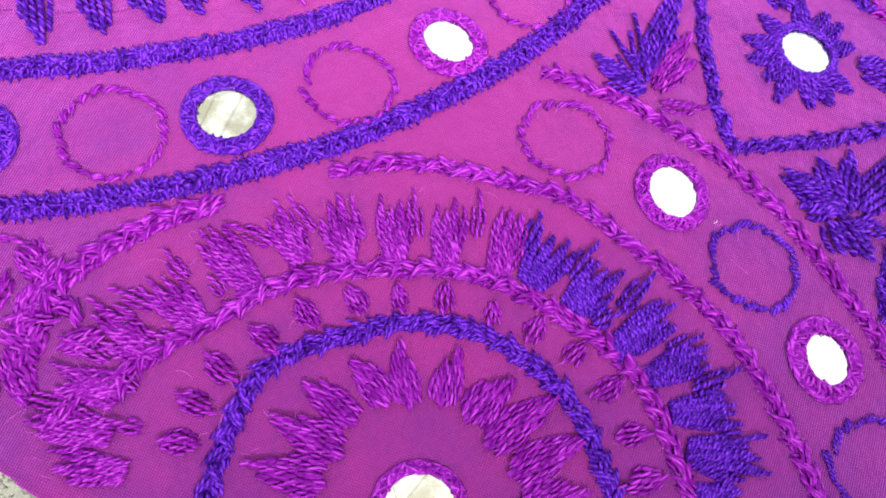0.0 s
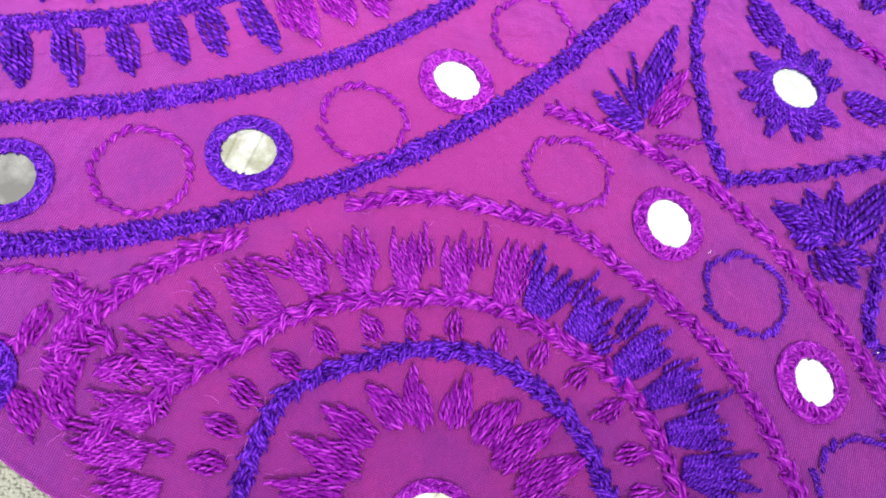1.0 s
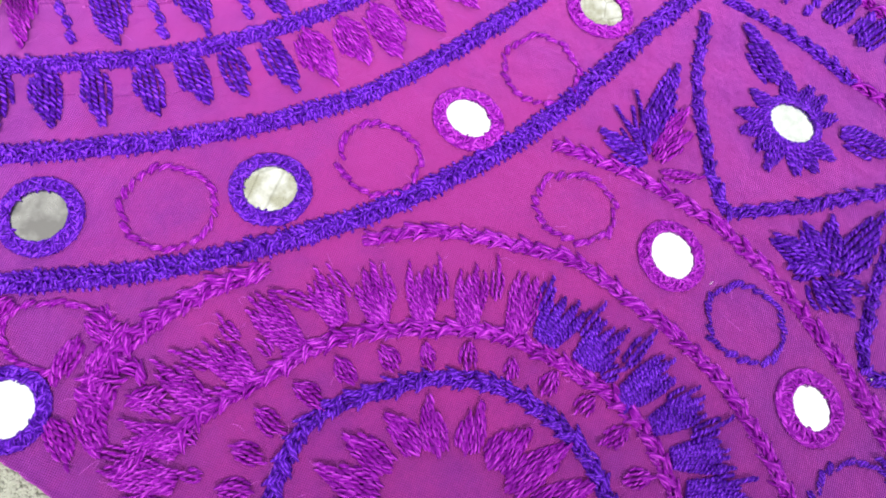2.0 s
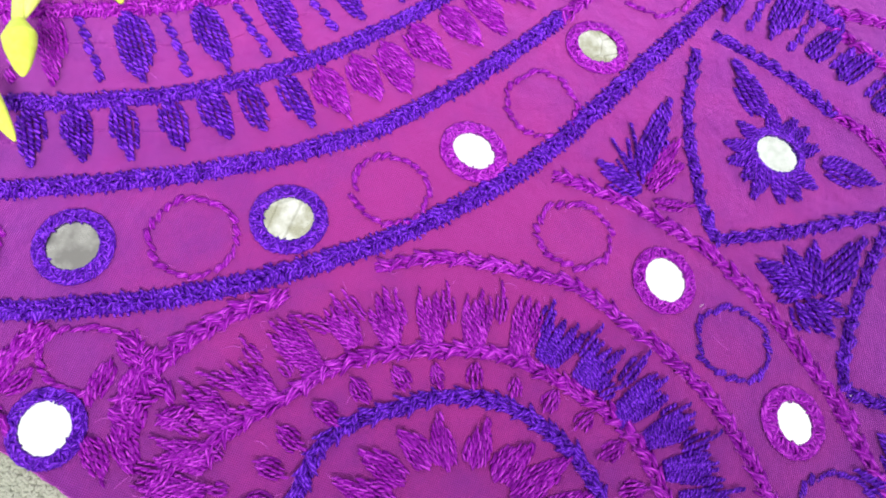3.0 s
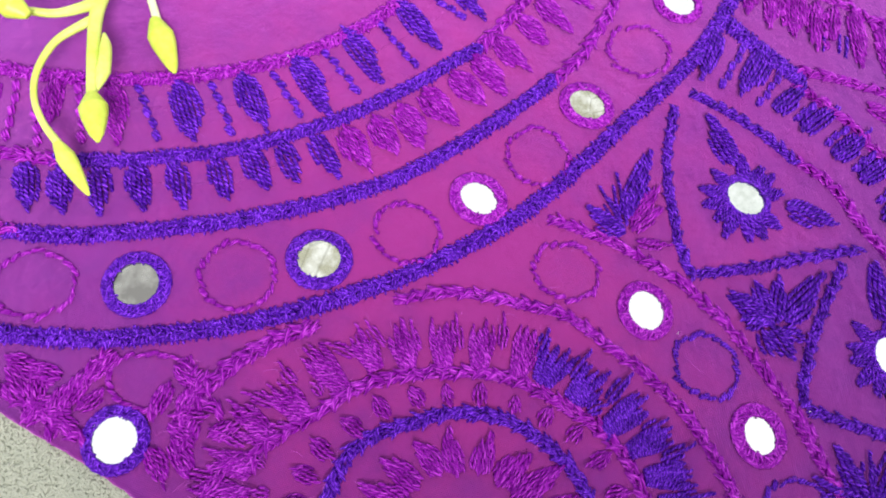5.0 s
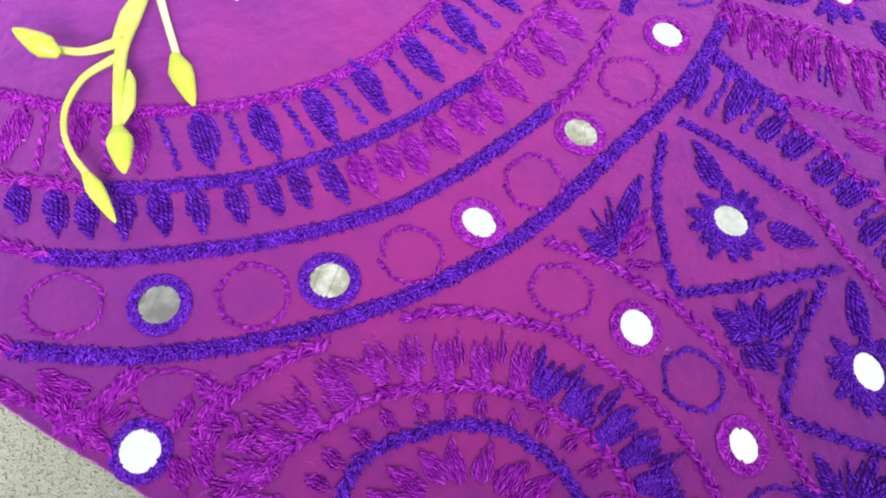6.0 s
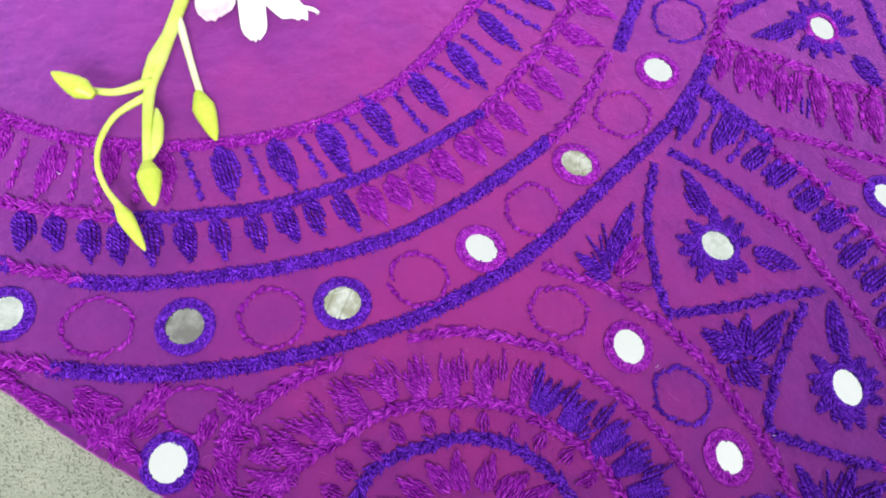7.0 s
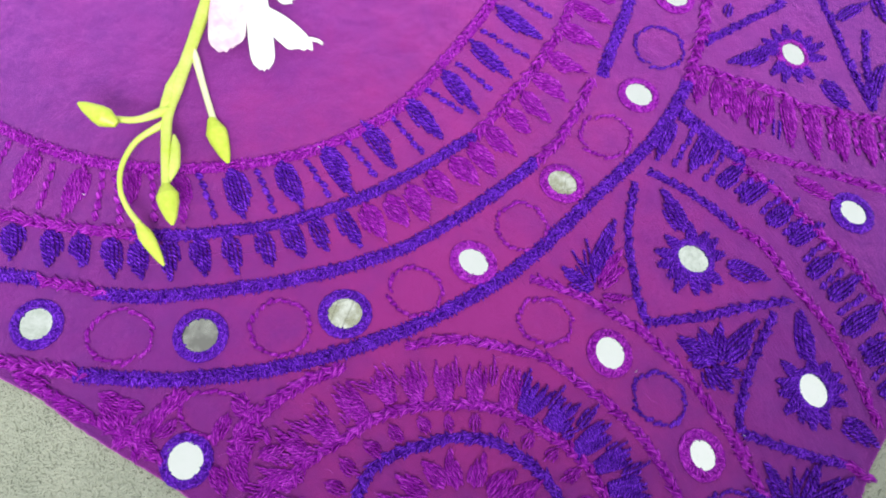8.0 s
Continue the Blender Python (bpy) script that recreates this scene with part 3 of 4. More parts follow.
rope([(-14.6, -42.4), (-2.4, -39.9), (7.3, -39.5), (18.5, -41.2), (31.1, -43.6), (42.4, -46.8), (50.7, -52.3), (57.5, -57.9), (65.6, -64.0), (72.2, -70.1), (78.7, -76.9), (83.6, -83.5), (87.1, -90.1), (90.5, -96.6), (93.8, -104.2), (96.9, -111.7), (98.6, -119.1), (99.6, -126.2)], 4.0, P, cloth)
rope([(38.4, -12.5), (51.0, -17.0), (62.7, -21.9), (72.8, -27.8), (82.8, -34.3), (91.1, -41.7), (99.0, -50.4), (105.4, -59.1), (111.4, -69.0), (116.2, -75.9), (121.6, -83.4)], 4.0, P, cloth)
rope([(116.7, -77.4), (124.0, -92.8), (130.2, -105.6), (135.7, -122.1)], 4.0, P, cloth)
rope([(-58.5, -96.4), (-55.1, -90.3), (-48.4, -85.2), (-41.5, -81.0), (-34.4, -76.5), (-27.2, -71.7), (-17.2, -68.1), (-6.8, -66.8), (3.8, -66.0), (14.5, -66.4), (25.2, -68.8), (34.6, -73.3), (42.6, -77.8), (49.2, -82.3), (55.7, -88.1), (60.0, -94.5), (63.5, -102.1), (66.2, -109.5), (68.8, -117.9), (70.1, -126.2)], 4.4, P, cloth)
rope([(-38.3, -126.0), (-37.0, -117.4), (-35.7, -110.3), (-33.5, -102.0), (-30.4, -94.7), (-24.8, -88.4), (-16.2, -84.4), (-7.5, -81.7), (2.8, -79.1), (13.2, -79.2), (22.5, -81.6), (30.3, -86.0), (38.1, -92.3), (43.2, -98.6), (46.8, -106.0), (49.1, -112.0), (51.1, -118.0), (52.1, -126.2)], 5.2, V, cloth)

# open stitched circles
for c, rx, ry, turn, mat in (
    ((-67.0, -35.6), 12.2, 11.4, -10, P), ((-11.5, -19.2), 11.4, 10.6, -25, P), ((34.5, 10.9), 11.2, 10.8, -40, P), ((75.6, 56.6), 12.0, 11.0, 0, P),
    ((105.4, 105.8), 12.2, 11.4, -20, V), ((43.1, -31.2), 11.5, 9.8, -15, P), ((88.9, -63.0), 11.3, 10.4, -30, V), ((114.1, -109.9), 11.8, 11.0, 0, V),
    ((-91.0, -70.0), 12.6, 8.8, 0, P), ((-130.5, -39.9), 13.0, 10.8, 0, P)):
    dashed_ring(c, rx, ry, mat, cloth, turn)

# mirrors in stitched collars
for c, rx, ry, out, turn, mat, glass, lean in (
    ((-163.7, -35.5), 6.9, 7.0, 3.5, 10, V, DIMMED, (0, 0)), ((-98.5, -39.3), 7.4, 7.4, 3.5, 20, V, GREY, (0, 0)), ((-40.8, -29.3), 7.4, 6.9, 3.6, 0, V, WORN, (0, 0)), ((13.0, -6.1), 7.1, 5.8, 3.4, -35, P, SILVER, (0, 0)),
    ((53.6, 32.0), 7.1, 6.0, 3.2, -30, P, WORN, (0, 0)), ((93.1, 79.0), 6.9, 6.3, 2.8, -30, P, SILVER, (0, 0)), ((116.1, 135.1), 7.0, 6.4, 3.2, -30, P, SILVER, (0, 0)), ((187.3, 21.1), 6.8, 5.8, 3.6, -40, V, SILVER, (0, 0)),
    ((69.6, -44.6), 6.2, 7.3, 3.0, 22, P, SILVER, (0, 0)), ((104.2, -85.4), 5.3, 6.6, 3.9, 20, P, SILVER, (0, 0))):
    ringed_mirror(c, rx, ry, out, turn, mat, glass, cloth, lean, "violet stitched collar holding a mirror" if mat is V else "magenta stitched collar holding a mirror")
for c, rx, ry, out, turn, mat, glass, lean in (
    ((-99.0, -87.9), 7.0, 7.5, 3.1, 0, V, SILVER, (0, 0)), ((7.7, -118.4), 7.8, 6.6, 2.4, 0, P, WORN, (0, 0))):
    ringed_mirror(c, rx, ry, out, turn, mat, glass, cloth, lean, "violet stitched collar holding a mirror" if mat is V else "magenta stitched collar holding a mirror")

# mirror stars with their side leaves
star((110.2, -2.4), 7.3, 6.1, 2.6, -35, DIMMED, cloth, 8.0, (112, 346), start=0.2)
leaf((107.1, 11.0), (98.3, 31.6), 8.6, V, cloth)
leaf((125.8, -4.4), (144.6, -12.6), 8.6, V, cloth)
star((154.8, -59.4), 6.0, 7.3, 2.4, 20, SILVER, cloth, 8.0, (95, 318), start=0.1)
leaf((154.7, -47.0), (156.0, -24.4), 7.8, V, cloth)
leaf((166.1, -71.5), (178.3, -83.2), 8.6, V, cloth)
star((172.7, 104.5), 5.8, 6.6, 2.4, 20, SILVER, cloth, 9.5, (192, 318), inner=P, start=0.3)
leaf((161.4, 106.0), (137.9, 96.6), 8.0, V, cloth)
leaf((186.3, 90.0), (196.4, 75.1), 8.2, V, cloth)

# petals hanging from the neckline: broad leaves and thin spikes by turns
for base, tip, w, mat in (
    ((-93.2, 34.5), (-84.5, 10.3), 10.0, V), ((-72.1, 39.0), (-62.0, 15.6), 9.2, V), ((-53.7, 47.3), (-38.4, 23.6), 8.8, V), ((-36.4, 59.3), (-19.8, 36.6), 8.4, V),
    ((-16.3, 72.3), (-0.6, 50.1), 8.0, V), ((0.5, 88.0), (16.7, 65.8), 7.6, V), ((13.3, 104.7), (33.2, 85.0), 7.6, V), ((26.1, 125.3), (48.7, 105.0), 8.0, V),
    ((-115.4, 32.8), (-109.3, 8.7), 7.6, P), ((-134.2, 32.8), (-135.1, 14.8), 7.0, P), ((-155.8, 33.2), (-161.0, 10.0), 9.4, P), ((-177.1, 41.2), (-185.3, 18.7), 9.0, P)):
    leaf(base, tip, w, mat, cloth, name="petal")
for base, tip, mat in (
    ((-107.7, 33.6), (-97.7, 11.6), V), ((-82.7, 35.9), (-72.8, 14.8), V), ((-61.6, 40.9), (-49.7, 23.3), V), ((-44.0, 51.0), (-29.8, 33.6), V),
    ((-24.5, 64.3), (-9.2, 44.8), V), ((-8.5, 78.5), (8.9, 66.7), V), ((5.9, 93.1), (22.8, 79.1), V), ((18.1, 112.0), (41.2, 97.1), V),
    ((33.9, 134.4), (52.8, 120.7), V), ((-127.5, 33.0), (-122.7, 9.9), P), ((-147.4, 32.9), (-148.0, 9.8), P), ((-168.6, 36.1), (-172.0, 14.4), P),
    ((-188.9, 45.8), (-194.8, 26.8), P), ((-142.3, 30.9), (-137.0, 8.1), P)):
    spike(base, tip, mat, cloth)
for base, tip, w, mat in (
    ((-181.3, 7.0), (-178.3, -8.8), 9.6, V), ((-165.6, 4.4), (-162.0, -11.5), 8.6, V), ((-152.7, 3.1), (-150.6, -11.7), 8.0, V), ((-140.2, 1.4), (-136.4, -15.9), 8.2, V),
    ((-128.7, 0.1), (-125.2, -17.1), 7.8, V), ((-116.4, 0.9), (-112.4, -17.4), 7.4, V), ((-103.9, 2.2), (-99.7, -15.7), 8.0, V), ((-91.2, 3.5), (-86.4, -14.0), 7.2, V),
    ((-78.1, 5.8), (-72.5, -11.3), 7.0, V), ((-67.4, 9.7), (-60.1, -6.5), 8.0, V), ((-56.0, 12.6), (-47.9, -3.7), 7.0, V), ((-45.4, 16.0), (-35.0, -1.5), 7.0, V),
    ((-34.3, 18.9), (-26.4, 2.8), 9.5, P), ((-24.0, 23.4), (-16.3, 8.2), 9.0, P), ((-15.1, 28.5), (-5.5, 12.2), 9.5, P), ((-6.1, 35.9), (4.9, 19.9), 9.8, P)):
    leaf(base, tip, w, mat, cloth, name="petal", blunt=0.7)
for base, tip, w, mat in (
    ((4.6, 42.9), (14.6, 28.8), 9.3, P), ((12.3, 50.0), (24.4, 35.1), 8.5, P), ((21.3, 58.9), (31.9, 44.3), 8.5, P), ((30.5, 68.6), (40.7, 56.1), 8.1, P),
    ((37.8, 77.9), (48.8, 61.6), 8.1, P), ((43.6, 87.9), (58.6, 75.6), 8.3, P), ((52.0, 99.4), (67.6, 89.4), 8.1, P), ((58.7, 115.7), (75.8, 103.6), 9.0, P),
    ((65.6, 128.6), (82.3, 116.8), 7.8, P), ((70.4, 142.3), (85.6, 130.2), 7.8, P)):
    leaf(base, tip, w, mat, cloth, name="petal", blunt=0.7)

# little pulled folds in the cloth between neighbouring petals
folds = Yarn()
for row in ([(-109, 23), (-97, 24), (-88, 25), (-78, 26), (-67, 28), (-57, 32), (-47, 36), (-38, 41), (-28, 49), (-18, 56), (-8, 62), (0, 70), (10, 77)],
            [(-151, -4), (-138, -6), (-127, -8), (-114, -8), (-102, -6), (-89, -5), (-75, -3), (-64, 1), (-52, 5), (-40, 8), (-30, 11), (-20, 16), (-10, 21)]):
    for a, b in zip(row, row[1:]):
        if rnd.random() < 0.8:
            a, b = Vector((*a, 0)), Vector((*b, 0))
            off = Vector((rnd.uniform(-1, 1), rnd.uniform(-1.5, 1.5), 0))
            mid = a.lerp(b, 0.5) + off + Vector((0, rnd.uniform(-0.6, 0.6), 0))
            folds.stitch(a + off, mid + (b - a) * 0.08, 0.4, 0.1, -0.1)
            folds.stitch(mid, b + off, 0.36, 0.1, -0.1)
stuff(folds.build("pulled_fold", COTTON, cloth, "small pulled folds in the cotton"))

# sun wheel below the yoke: tufts with spikes between them
for base, tip, w, mat in (
    ((-52.4, -87.8), (-66.4, -77.4), 9.4, P), ((-42.8, -80.6), (-55.0, -68.9), 9.6, P), ((-31.7, -71.2), (-43.4, -58.5), 9.6, P), ((-21.3, -64.6), (-28.4, -51.8), 8.4, P),
    ((-10.6, -63.9), (-14.2, -49.5), 9.0, P), ((0.8, -63.5), (0.3, -48.0), 9.0, P), ((12.6, -64.0), (14.3, -48.3), 9.0, P), ((25.3, -66.0), (30.7, -50.5), 9.0, P),
    ((33.1, -68.8), (42.6, -55.8), 11.0, V), ((43.0, -74.5), (55.5, -63.9), 10.5, V), ((52.9, -84.5), (68.6, -73.7), 9.5, V), ((61.0, -90.4), (75.9, -84.0), 8.0, V),
    ((66.1, -98.5), (83.3, -97.2), 9.0, V), ((69.4, -107.0), (87.8, -110.8), 10.5, V), ((69.9, -116.7), (82.5, -119.7), 9.0, V), ((-59.0, -97.0), (-72.2, -91.2), 8.0, P)):
    tuft(base, tip, w, mat, cloth, name="floss_tuft")
for base, tip, w, mat in (
    ((-59.2, -104.7), (-77.1, -100.8), 8.6, P), ((-55.3, -112.2), (-71.1, -110.0), 7.4, P)):
    tuft(base, tip, w, mat, cloth, name="floss_tuft")
for base, tip, mat in (
    ((6.3, -58.0), (5.2, -47.2), P), ((20.1, -57.8), (21.0, -47.7), P), ((-7.1, -58.8), (-9.9, -49.9), P), ((-18.8, -57.6), (-24.6, -49.7), P),
    ((-28.2, -61.3), (-38.0, -57.2), P), ((-46.4, -69.7), (-51.2, -64.2), P), ((-53.0, -77.0), (-62.6, -73.0), P), ((-61.2, -89.2), (-71.2, -84.4), P),
    ((-57.0, -79.7), (-62.8, -79.2), P), ((-37.9, -73.4), (-41.6, -69.8), P), ((-48.0, -83.9), (-52.4, -82.7), P), ((-67.0, -98.9), (-77.7, -96.7), P),
    ((-35.3, -66.6), (-44.7, -58.8), P), ((-54.5, -95.1), (-59.7, -91.6), P), ((-52.3, -103.4), (-57.8, -101.8), P), ((31.9, -60.2), (36.3, -50.9), V),
    ((42.8, -67.1), (49.7, -58.9), V), ((54.4, -75.1), (62.9, -66.2), V), ((65.5, -84.6), (73.0, -80.8), V), ((71.0, -93.0), (82.3, -88.2), V),
    ((71.9, -105.7), (86.8, -103.1), V)):
    spike(base, tip, mat, cloth, rows=3 if mat is P else 4)
for base, tip, mat in (
    ((48.1, -78.3), (54.0, -75.9), V),):
    spike(base, tip, mat, cloth, rows=3 if mat is P else 4)
for base, tip, w in (
    ((-30.5, -81.2), (-24.6, -86.5), 4.6), ((-20.6, -74.8), (-16.7, -80.9), 4.6), ((-9.2, -71.5), (-6.3, -77.7), 4.6), ((1.8, -70.6), (3.2, -77.0), 3.4),
    ((13.2, -70.2), (12.2, -77.2), 4.2), ((24.6, -74.5), (22.7, -79.6), 3.4), ((35.6, -77.7), (31.7, -83.1), 4.2), ((45.1, -83.9), (40.4, -87.6), 4.2),
    ((53.5, -91.5), (46.6, -95.2), 4.6), ((59.0, -103.1), (51.6, -104.2), 4.6), ((61.8, -112.7), (53.1, -113.9), 5.2), ((-39.6, -87.7), (-32.5, -93.3), 4.8),
    ((-44.8, -96.2), (-37.5, -99.5), 4.8), ((-47.4, -105.7), (-39.9, -107.1), 4.8)):
    leaf(base, tip, w, P, cloth, name="short_stitch", blunt=1.0)
for base, tip, w in (
    ((-0.5, -97.0), (-8.3, -87.1), 6.4), ((4.8, -97.4), (3.4, -83.5), 6.2), ((11.9, -96.8), (15.6, -85.3), 6.6), ((18.0, -99.9), (28.7, -90.4), 7.6),
    ((22.6, -105.5), (39.3, -96.4), 7.9), ((28.3, -111.7), (45.0, -105.5), 7.9), ((30.4, -118.3), (45.0, -115.7), 7.6), ((-7.2, -101.5), (-18.3, -92.3), 6.7),
    ((-10.0, -108.4), (-24.0, -99.5), 7.9), ((-13.3, -114.5), (-29.5, -109.3), 7.9)):
    leaf(base, tip, w, P, cloth, name="petal", blunt=0.55)

# kite-shaped compartments beside the arch
for pts in (
    [(87.4, 33.0), (84.3, 20.8), (82.3, 10.0), (82.2, -3.2)], [(81.7, 2.0), (83.1, -10.9), (84.2, -21.0), (87.2, -31.4)], [(90.2, -30.8), (108.2, -28.8), (128.7, -24.3), (148.9, -21.0)],
    [(143.5, -26.6), (135.2, -40.0), (128.6, -52.1), (124.2, -62.6), (121.3, -74.7)], [(123.4, -76.9), (137.4, -81.8), (150.9, -86.2), (163.6, -88.8)], [(94.8, 39.1), (107.3, 32.4), (119.5, 23.9), (131.2, 13.2)],
    [(129.3, 109.8), (148.5, 120.8), (172.5, 134.4)], [(192.4, 141.6), (197.2, 123.0), (200.9, 103.4), (204.5, 89.2), (208.3, 75.2)], [(213.5, 120.4), (209.9, 98.9), (209.2, 78.4)]):
    rope(pts, 4.2, V, cloth, name="kite_line")
for pts in ([(131.3, 13.8), (144.1, 3.3), (153.4, -12.2), (163.6, -27.3), (171.0, -42.0), (177.4, -61.1), (180.5, -72.6)], [(162.5, -87.9), (167.9, -91.0), (172.4, -93.8)], [(135.4, 44.6), (152.3, 31.4), (161.3, 20.5), (170.2, 10.6), (181.2, -1.2), (187.0, -11.6), (193.8, -23.1), (199.9, -36.8)],
            [(124.2, 95.5), (141.4, 89.2), (160.2, 82.8), (173.1, 75.5), (194.9, 71.7), (217.0, 69.1)], [(136.3, 51.0), (157.4, 46.7), (175.6, 41.4), (193.7, 36.2), (209.2, 31.8)]):
    rope(pts, 4.0, P, cloth, name="kite_line")
plait([(110.6, 73.3), (120.1, 63.1), (130.0, 54.6), (138.3, 46.1)], 6.0, V, cloth)
for base, tip, w, mat in (
    ((125.9, 32.9), (140.9, 45.3), 6.8, V), ((136.0, 25.4), (152.0, 36.5), 7.4, V), ((146.6, 14.7), (162.1, 25.5), 7.6, V), ((155.3, 6.2), (172.8, 16.4), 7.6, V),
    ((161.5, -9.5), (177.6, 1.9), 6.6, V), ((169.0, -19.6), (185.7, -8.0), 7.0, V), ((172.3, -35.2), (193.1, -22.8), 8.2, V), ((179.7, -46.8), (195.4, -38.8), 8.0, V),
    ((183.5, -61.0), (196.2, -53.8), 6.0, V), ((126.0, 91.8), (121.2, 74.9), 6.6, P), ((134.6, 89.0), (129.4, 69.1), 8.0, P), ((143.2, 86.2), (138.7, 65.2), 8.0, P),
    ((150.1, 82.0), (145.5, 60.3), 6.0, P), ((149.6, 68.0), (147.2, 57.3), 3.0, V), ((158.9, 69.1), (155.7, 54.4), 3.0, V), ((156.9, 80.1), (152.4, 62.4), 5.0, P), ((164.7, 79.5), (164.3, 52.4), 7.0, P), ((176.8, 74.4), (175.4, 46.9), 7.4, P)):
    leaf(base, tip, w, mat, cloth)
for base, tip, w, mat in (
    ((189.6, 70.6), (188.2, 45.0), 7.4, P), ((202.8, 68.6), (201.1, 43.0), 7.2, P), ((214.9, 67.2), (213.1, 42.5), 6.4, P), ((107.5, 68.0), (97.2, 45.3), 9.2, V),
    ((126.0, 58.5), (112.8, 38.4), 9.4, V), ((144.2, 131.7), (141.5, 124.2), 4.0, V),
    ((199.2, 126.2), (218.0, 137.3), 5.0, V), ((221.9, 141.6), (224.9, 124.0), 6.0, V), ((218.2, 99.9), (208.0, 78.0), 5.0, V)):
    leaf(base, tip, w, mat, cloth)
leaf((163.5, 37.4), (179.2, 28.2), 6.0, P, cloth)

for base, tip in (((172.4, 74.9), (172.2, 56.8)), ((184.7, 71.0), (183.1, 53.0)), ((197.2, 69.0), (195.3, 50.4)), ((209.9, 67.7), (207.7, 48.5)), ((138.3, 86.6), (134.6, 71.1)), ((153.9, 78.5), (150.2, 60.8))):
    spike(base, tip, P, cloth)

for base, tip in (((117.9, 60.9), (105.9, 42.2)), ((133.0, 52.0), (119.8, 35.0)), ((133.4, 29.8), (142.4, 36.8)), ((144.0, 20.1), (153.9, 27.5)), ((152.8, 10.2), (163.5, 17.8)), ((160.2, -2.2), (171.5, 6.0)), ((165.7, -15.1), (177.7, -6.1)), ((171.9, -26.2), (185.3, -17.9)), ((177.6, -42.0), (190.2, -34.4)), ((181.1, -54.4), (192.7, -46.7))):
    spike(base, tip, V, cloth)

# leaf sprays
for base, tip, w, mat in (
    ((64.7, -12.1), (78.1, 15.7), 7.6, V), ((65.1, -13.1), (62.5, 6.4), 4.4, V), ((63.4, -14.2), (56.2, -0.2), 3.4, V), ((63.6, -17.6), (49.9, -7.2), 6.4, V),
    ((67.1, -12.0), (78.7, 0.1), 5.6, P), ((67.6, -15.4), (78.8, -7.7), 5.0, P), ((68.8, -20.0), (80.3, -21.0), 3.4, P), ((113.7, -48.7), (100.0, -36.1), 7.8, V),
    ((113.8, -47.5), (110.2, -32.5), 6.5, V), ((115.8, -47.4), (119.8, -31.4), 6.5, V), ((118.5, -45.0), (137.0, -29.2), 7.0, V), ((118.7, -47.4), (131.6, -39.1), 5.5, V),
    ((116.8, -51.0), (125.0, -54.9), 6.0, V), ((113.5, -49.8), (120.2, -61.5), 7.0, V), ((110.4, -51.1), (112.3, -59.2), 5.5, V), ((110.9, -47.5), (102.6, -47.6), 5.2, V)):
    leaf(base, tip, w, mat, cloth, name="spray_leaf")
for base, tip, w, mat in (
    ((138.2, -106.6), (130.0, -86.7), 6.6, V), ((139.5, -105.6), (141.4, -89.7), 4.6, V), ((141.8, -105.6), (153.7, -86.6), 5.8, V), ((144.5, -103.5), (166.5, -94.5), 5.4, V),
    ((136.0, -105.6), (120.4, -98.4), 5.0, V), ((148.0, -103.5), (162.4, -101.4), 5.0, V)):
    leaf(base, tip, w, mat, cloth, name="spray_leaf")

# crowded magenta filling along the lower hem
for base, tip, w in (
    ((-102.2, -62.2), (-110.6, -70.3), 5.5), ((-110.1, -68.6), (-116.1, -78.5), 5.5), ((-118.6, -69.6), (-128.0, -65.6), 6.0), ((-119.3, -80.1), (-109.0, -86.7), 5.0),
    ((-111.0, -78.4), (-104.0, -72.7), 4.5), ((-70.5, -86.1), (-61.9, -83.6), 5.0), ((-67.2, -95.5), (-57.9, -93.1), 5.5), ((-80.0, -79.7), (-71.8, -80.6), 4.0),
    ((-71.1, -103.2), (-65.5, -96.3), 5.0), ((-76.5, -74.5), (-81.3, -81.6), 6.0), ((-82.7, -65.6), (-77.5, -71.9), 5.0), ((-73.8, -67.9), (-78.9, -74.6), 5.0),
    ((-82.2, -83.5), (-75.4, -89.5), 5.5), ((-132.9, -65.9), (-127.3, -76.7), 6.0), ((-123.9, -66.7), (-124.9, -77.9), 6.0), ((-126.5, -82.1), (-121.2, -77.1), 5.5)):
    leaf(base, tip, w, P, cloth, name="filling_leaf")
for base, tip, w in (
    ((-114.9, -72.7), (-119.6, -79.6), 5.5), ((-88.0, -90.8), (-83.7, -100.3), 6.0), ((-81.4, -88.3), (-76.1, -99.1), 6.0), ((-84.7, -71.3), (-89.6, -82.9), 5.0),
    ((-75.9, -82.4), (-80.4, -92.5), 5.0), ((-168.3, -55.7), (-152.5, -63.0), 5.5), ((-152.4, -64.8), (-135.0, -73.3), 5.5), ((-134.3, -63.3), (-120.3, -70.8), 7.0),
    ((-126.9, -77.3), (-112.7, -80.4), 7.0)):
    leaf(base, tip, w, P, cloth, name="filling_leaf")
for pts in ([(-104.8, -61.1), (-112.8, -72.0), (-118.3, -86.4)], [(-159.8, -60.5), (-139.6, -71.2), (-121.2, -80.4), (-110.5, -87.1)], [(-80.2, -63.2), (-75.8, -73.1), (-70.5, -78.0)]):
    rope(pts, 4.2, P, cloth, name="hem_line")

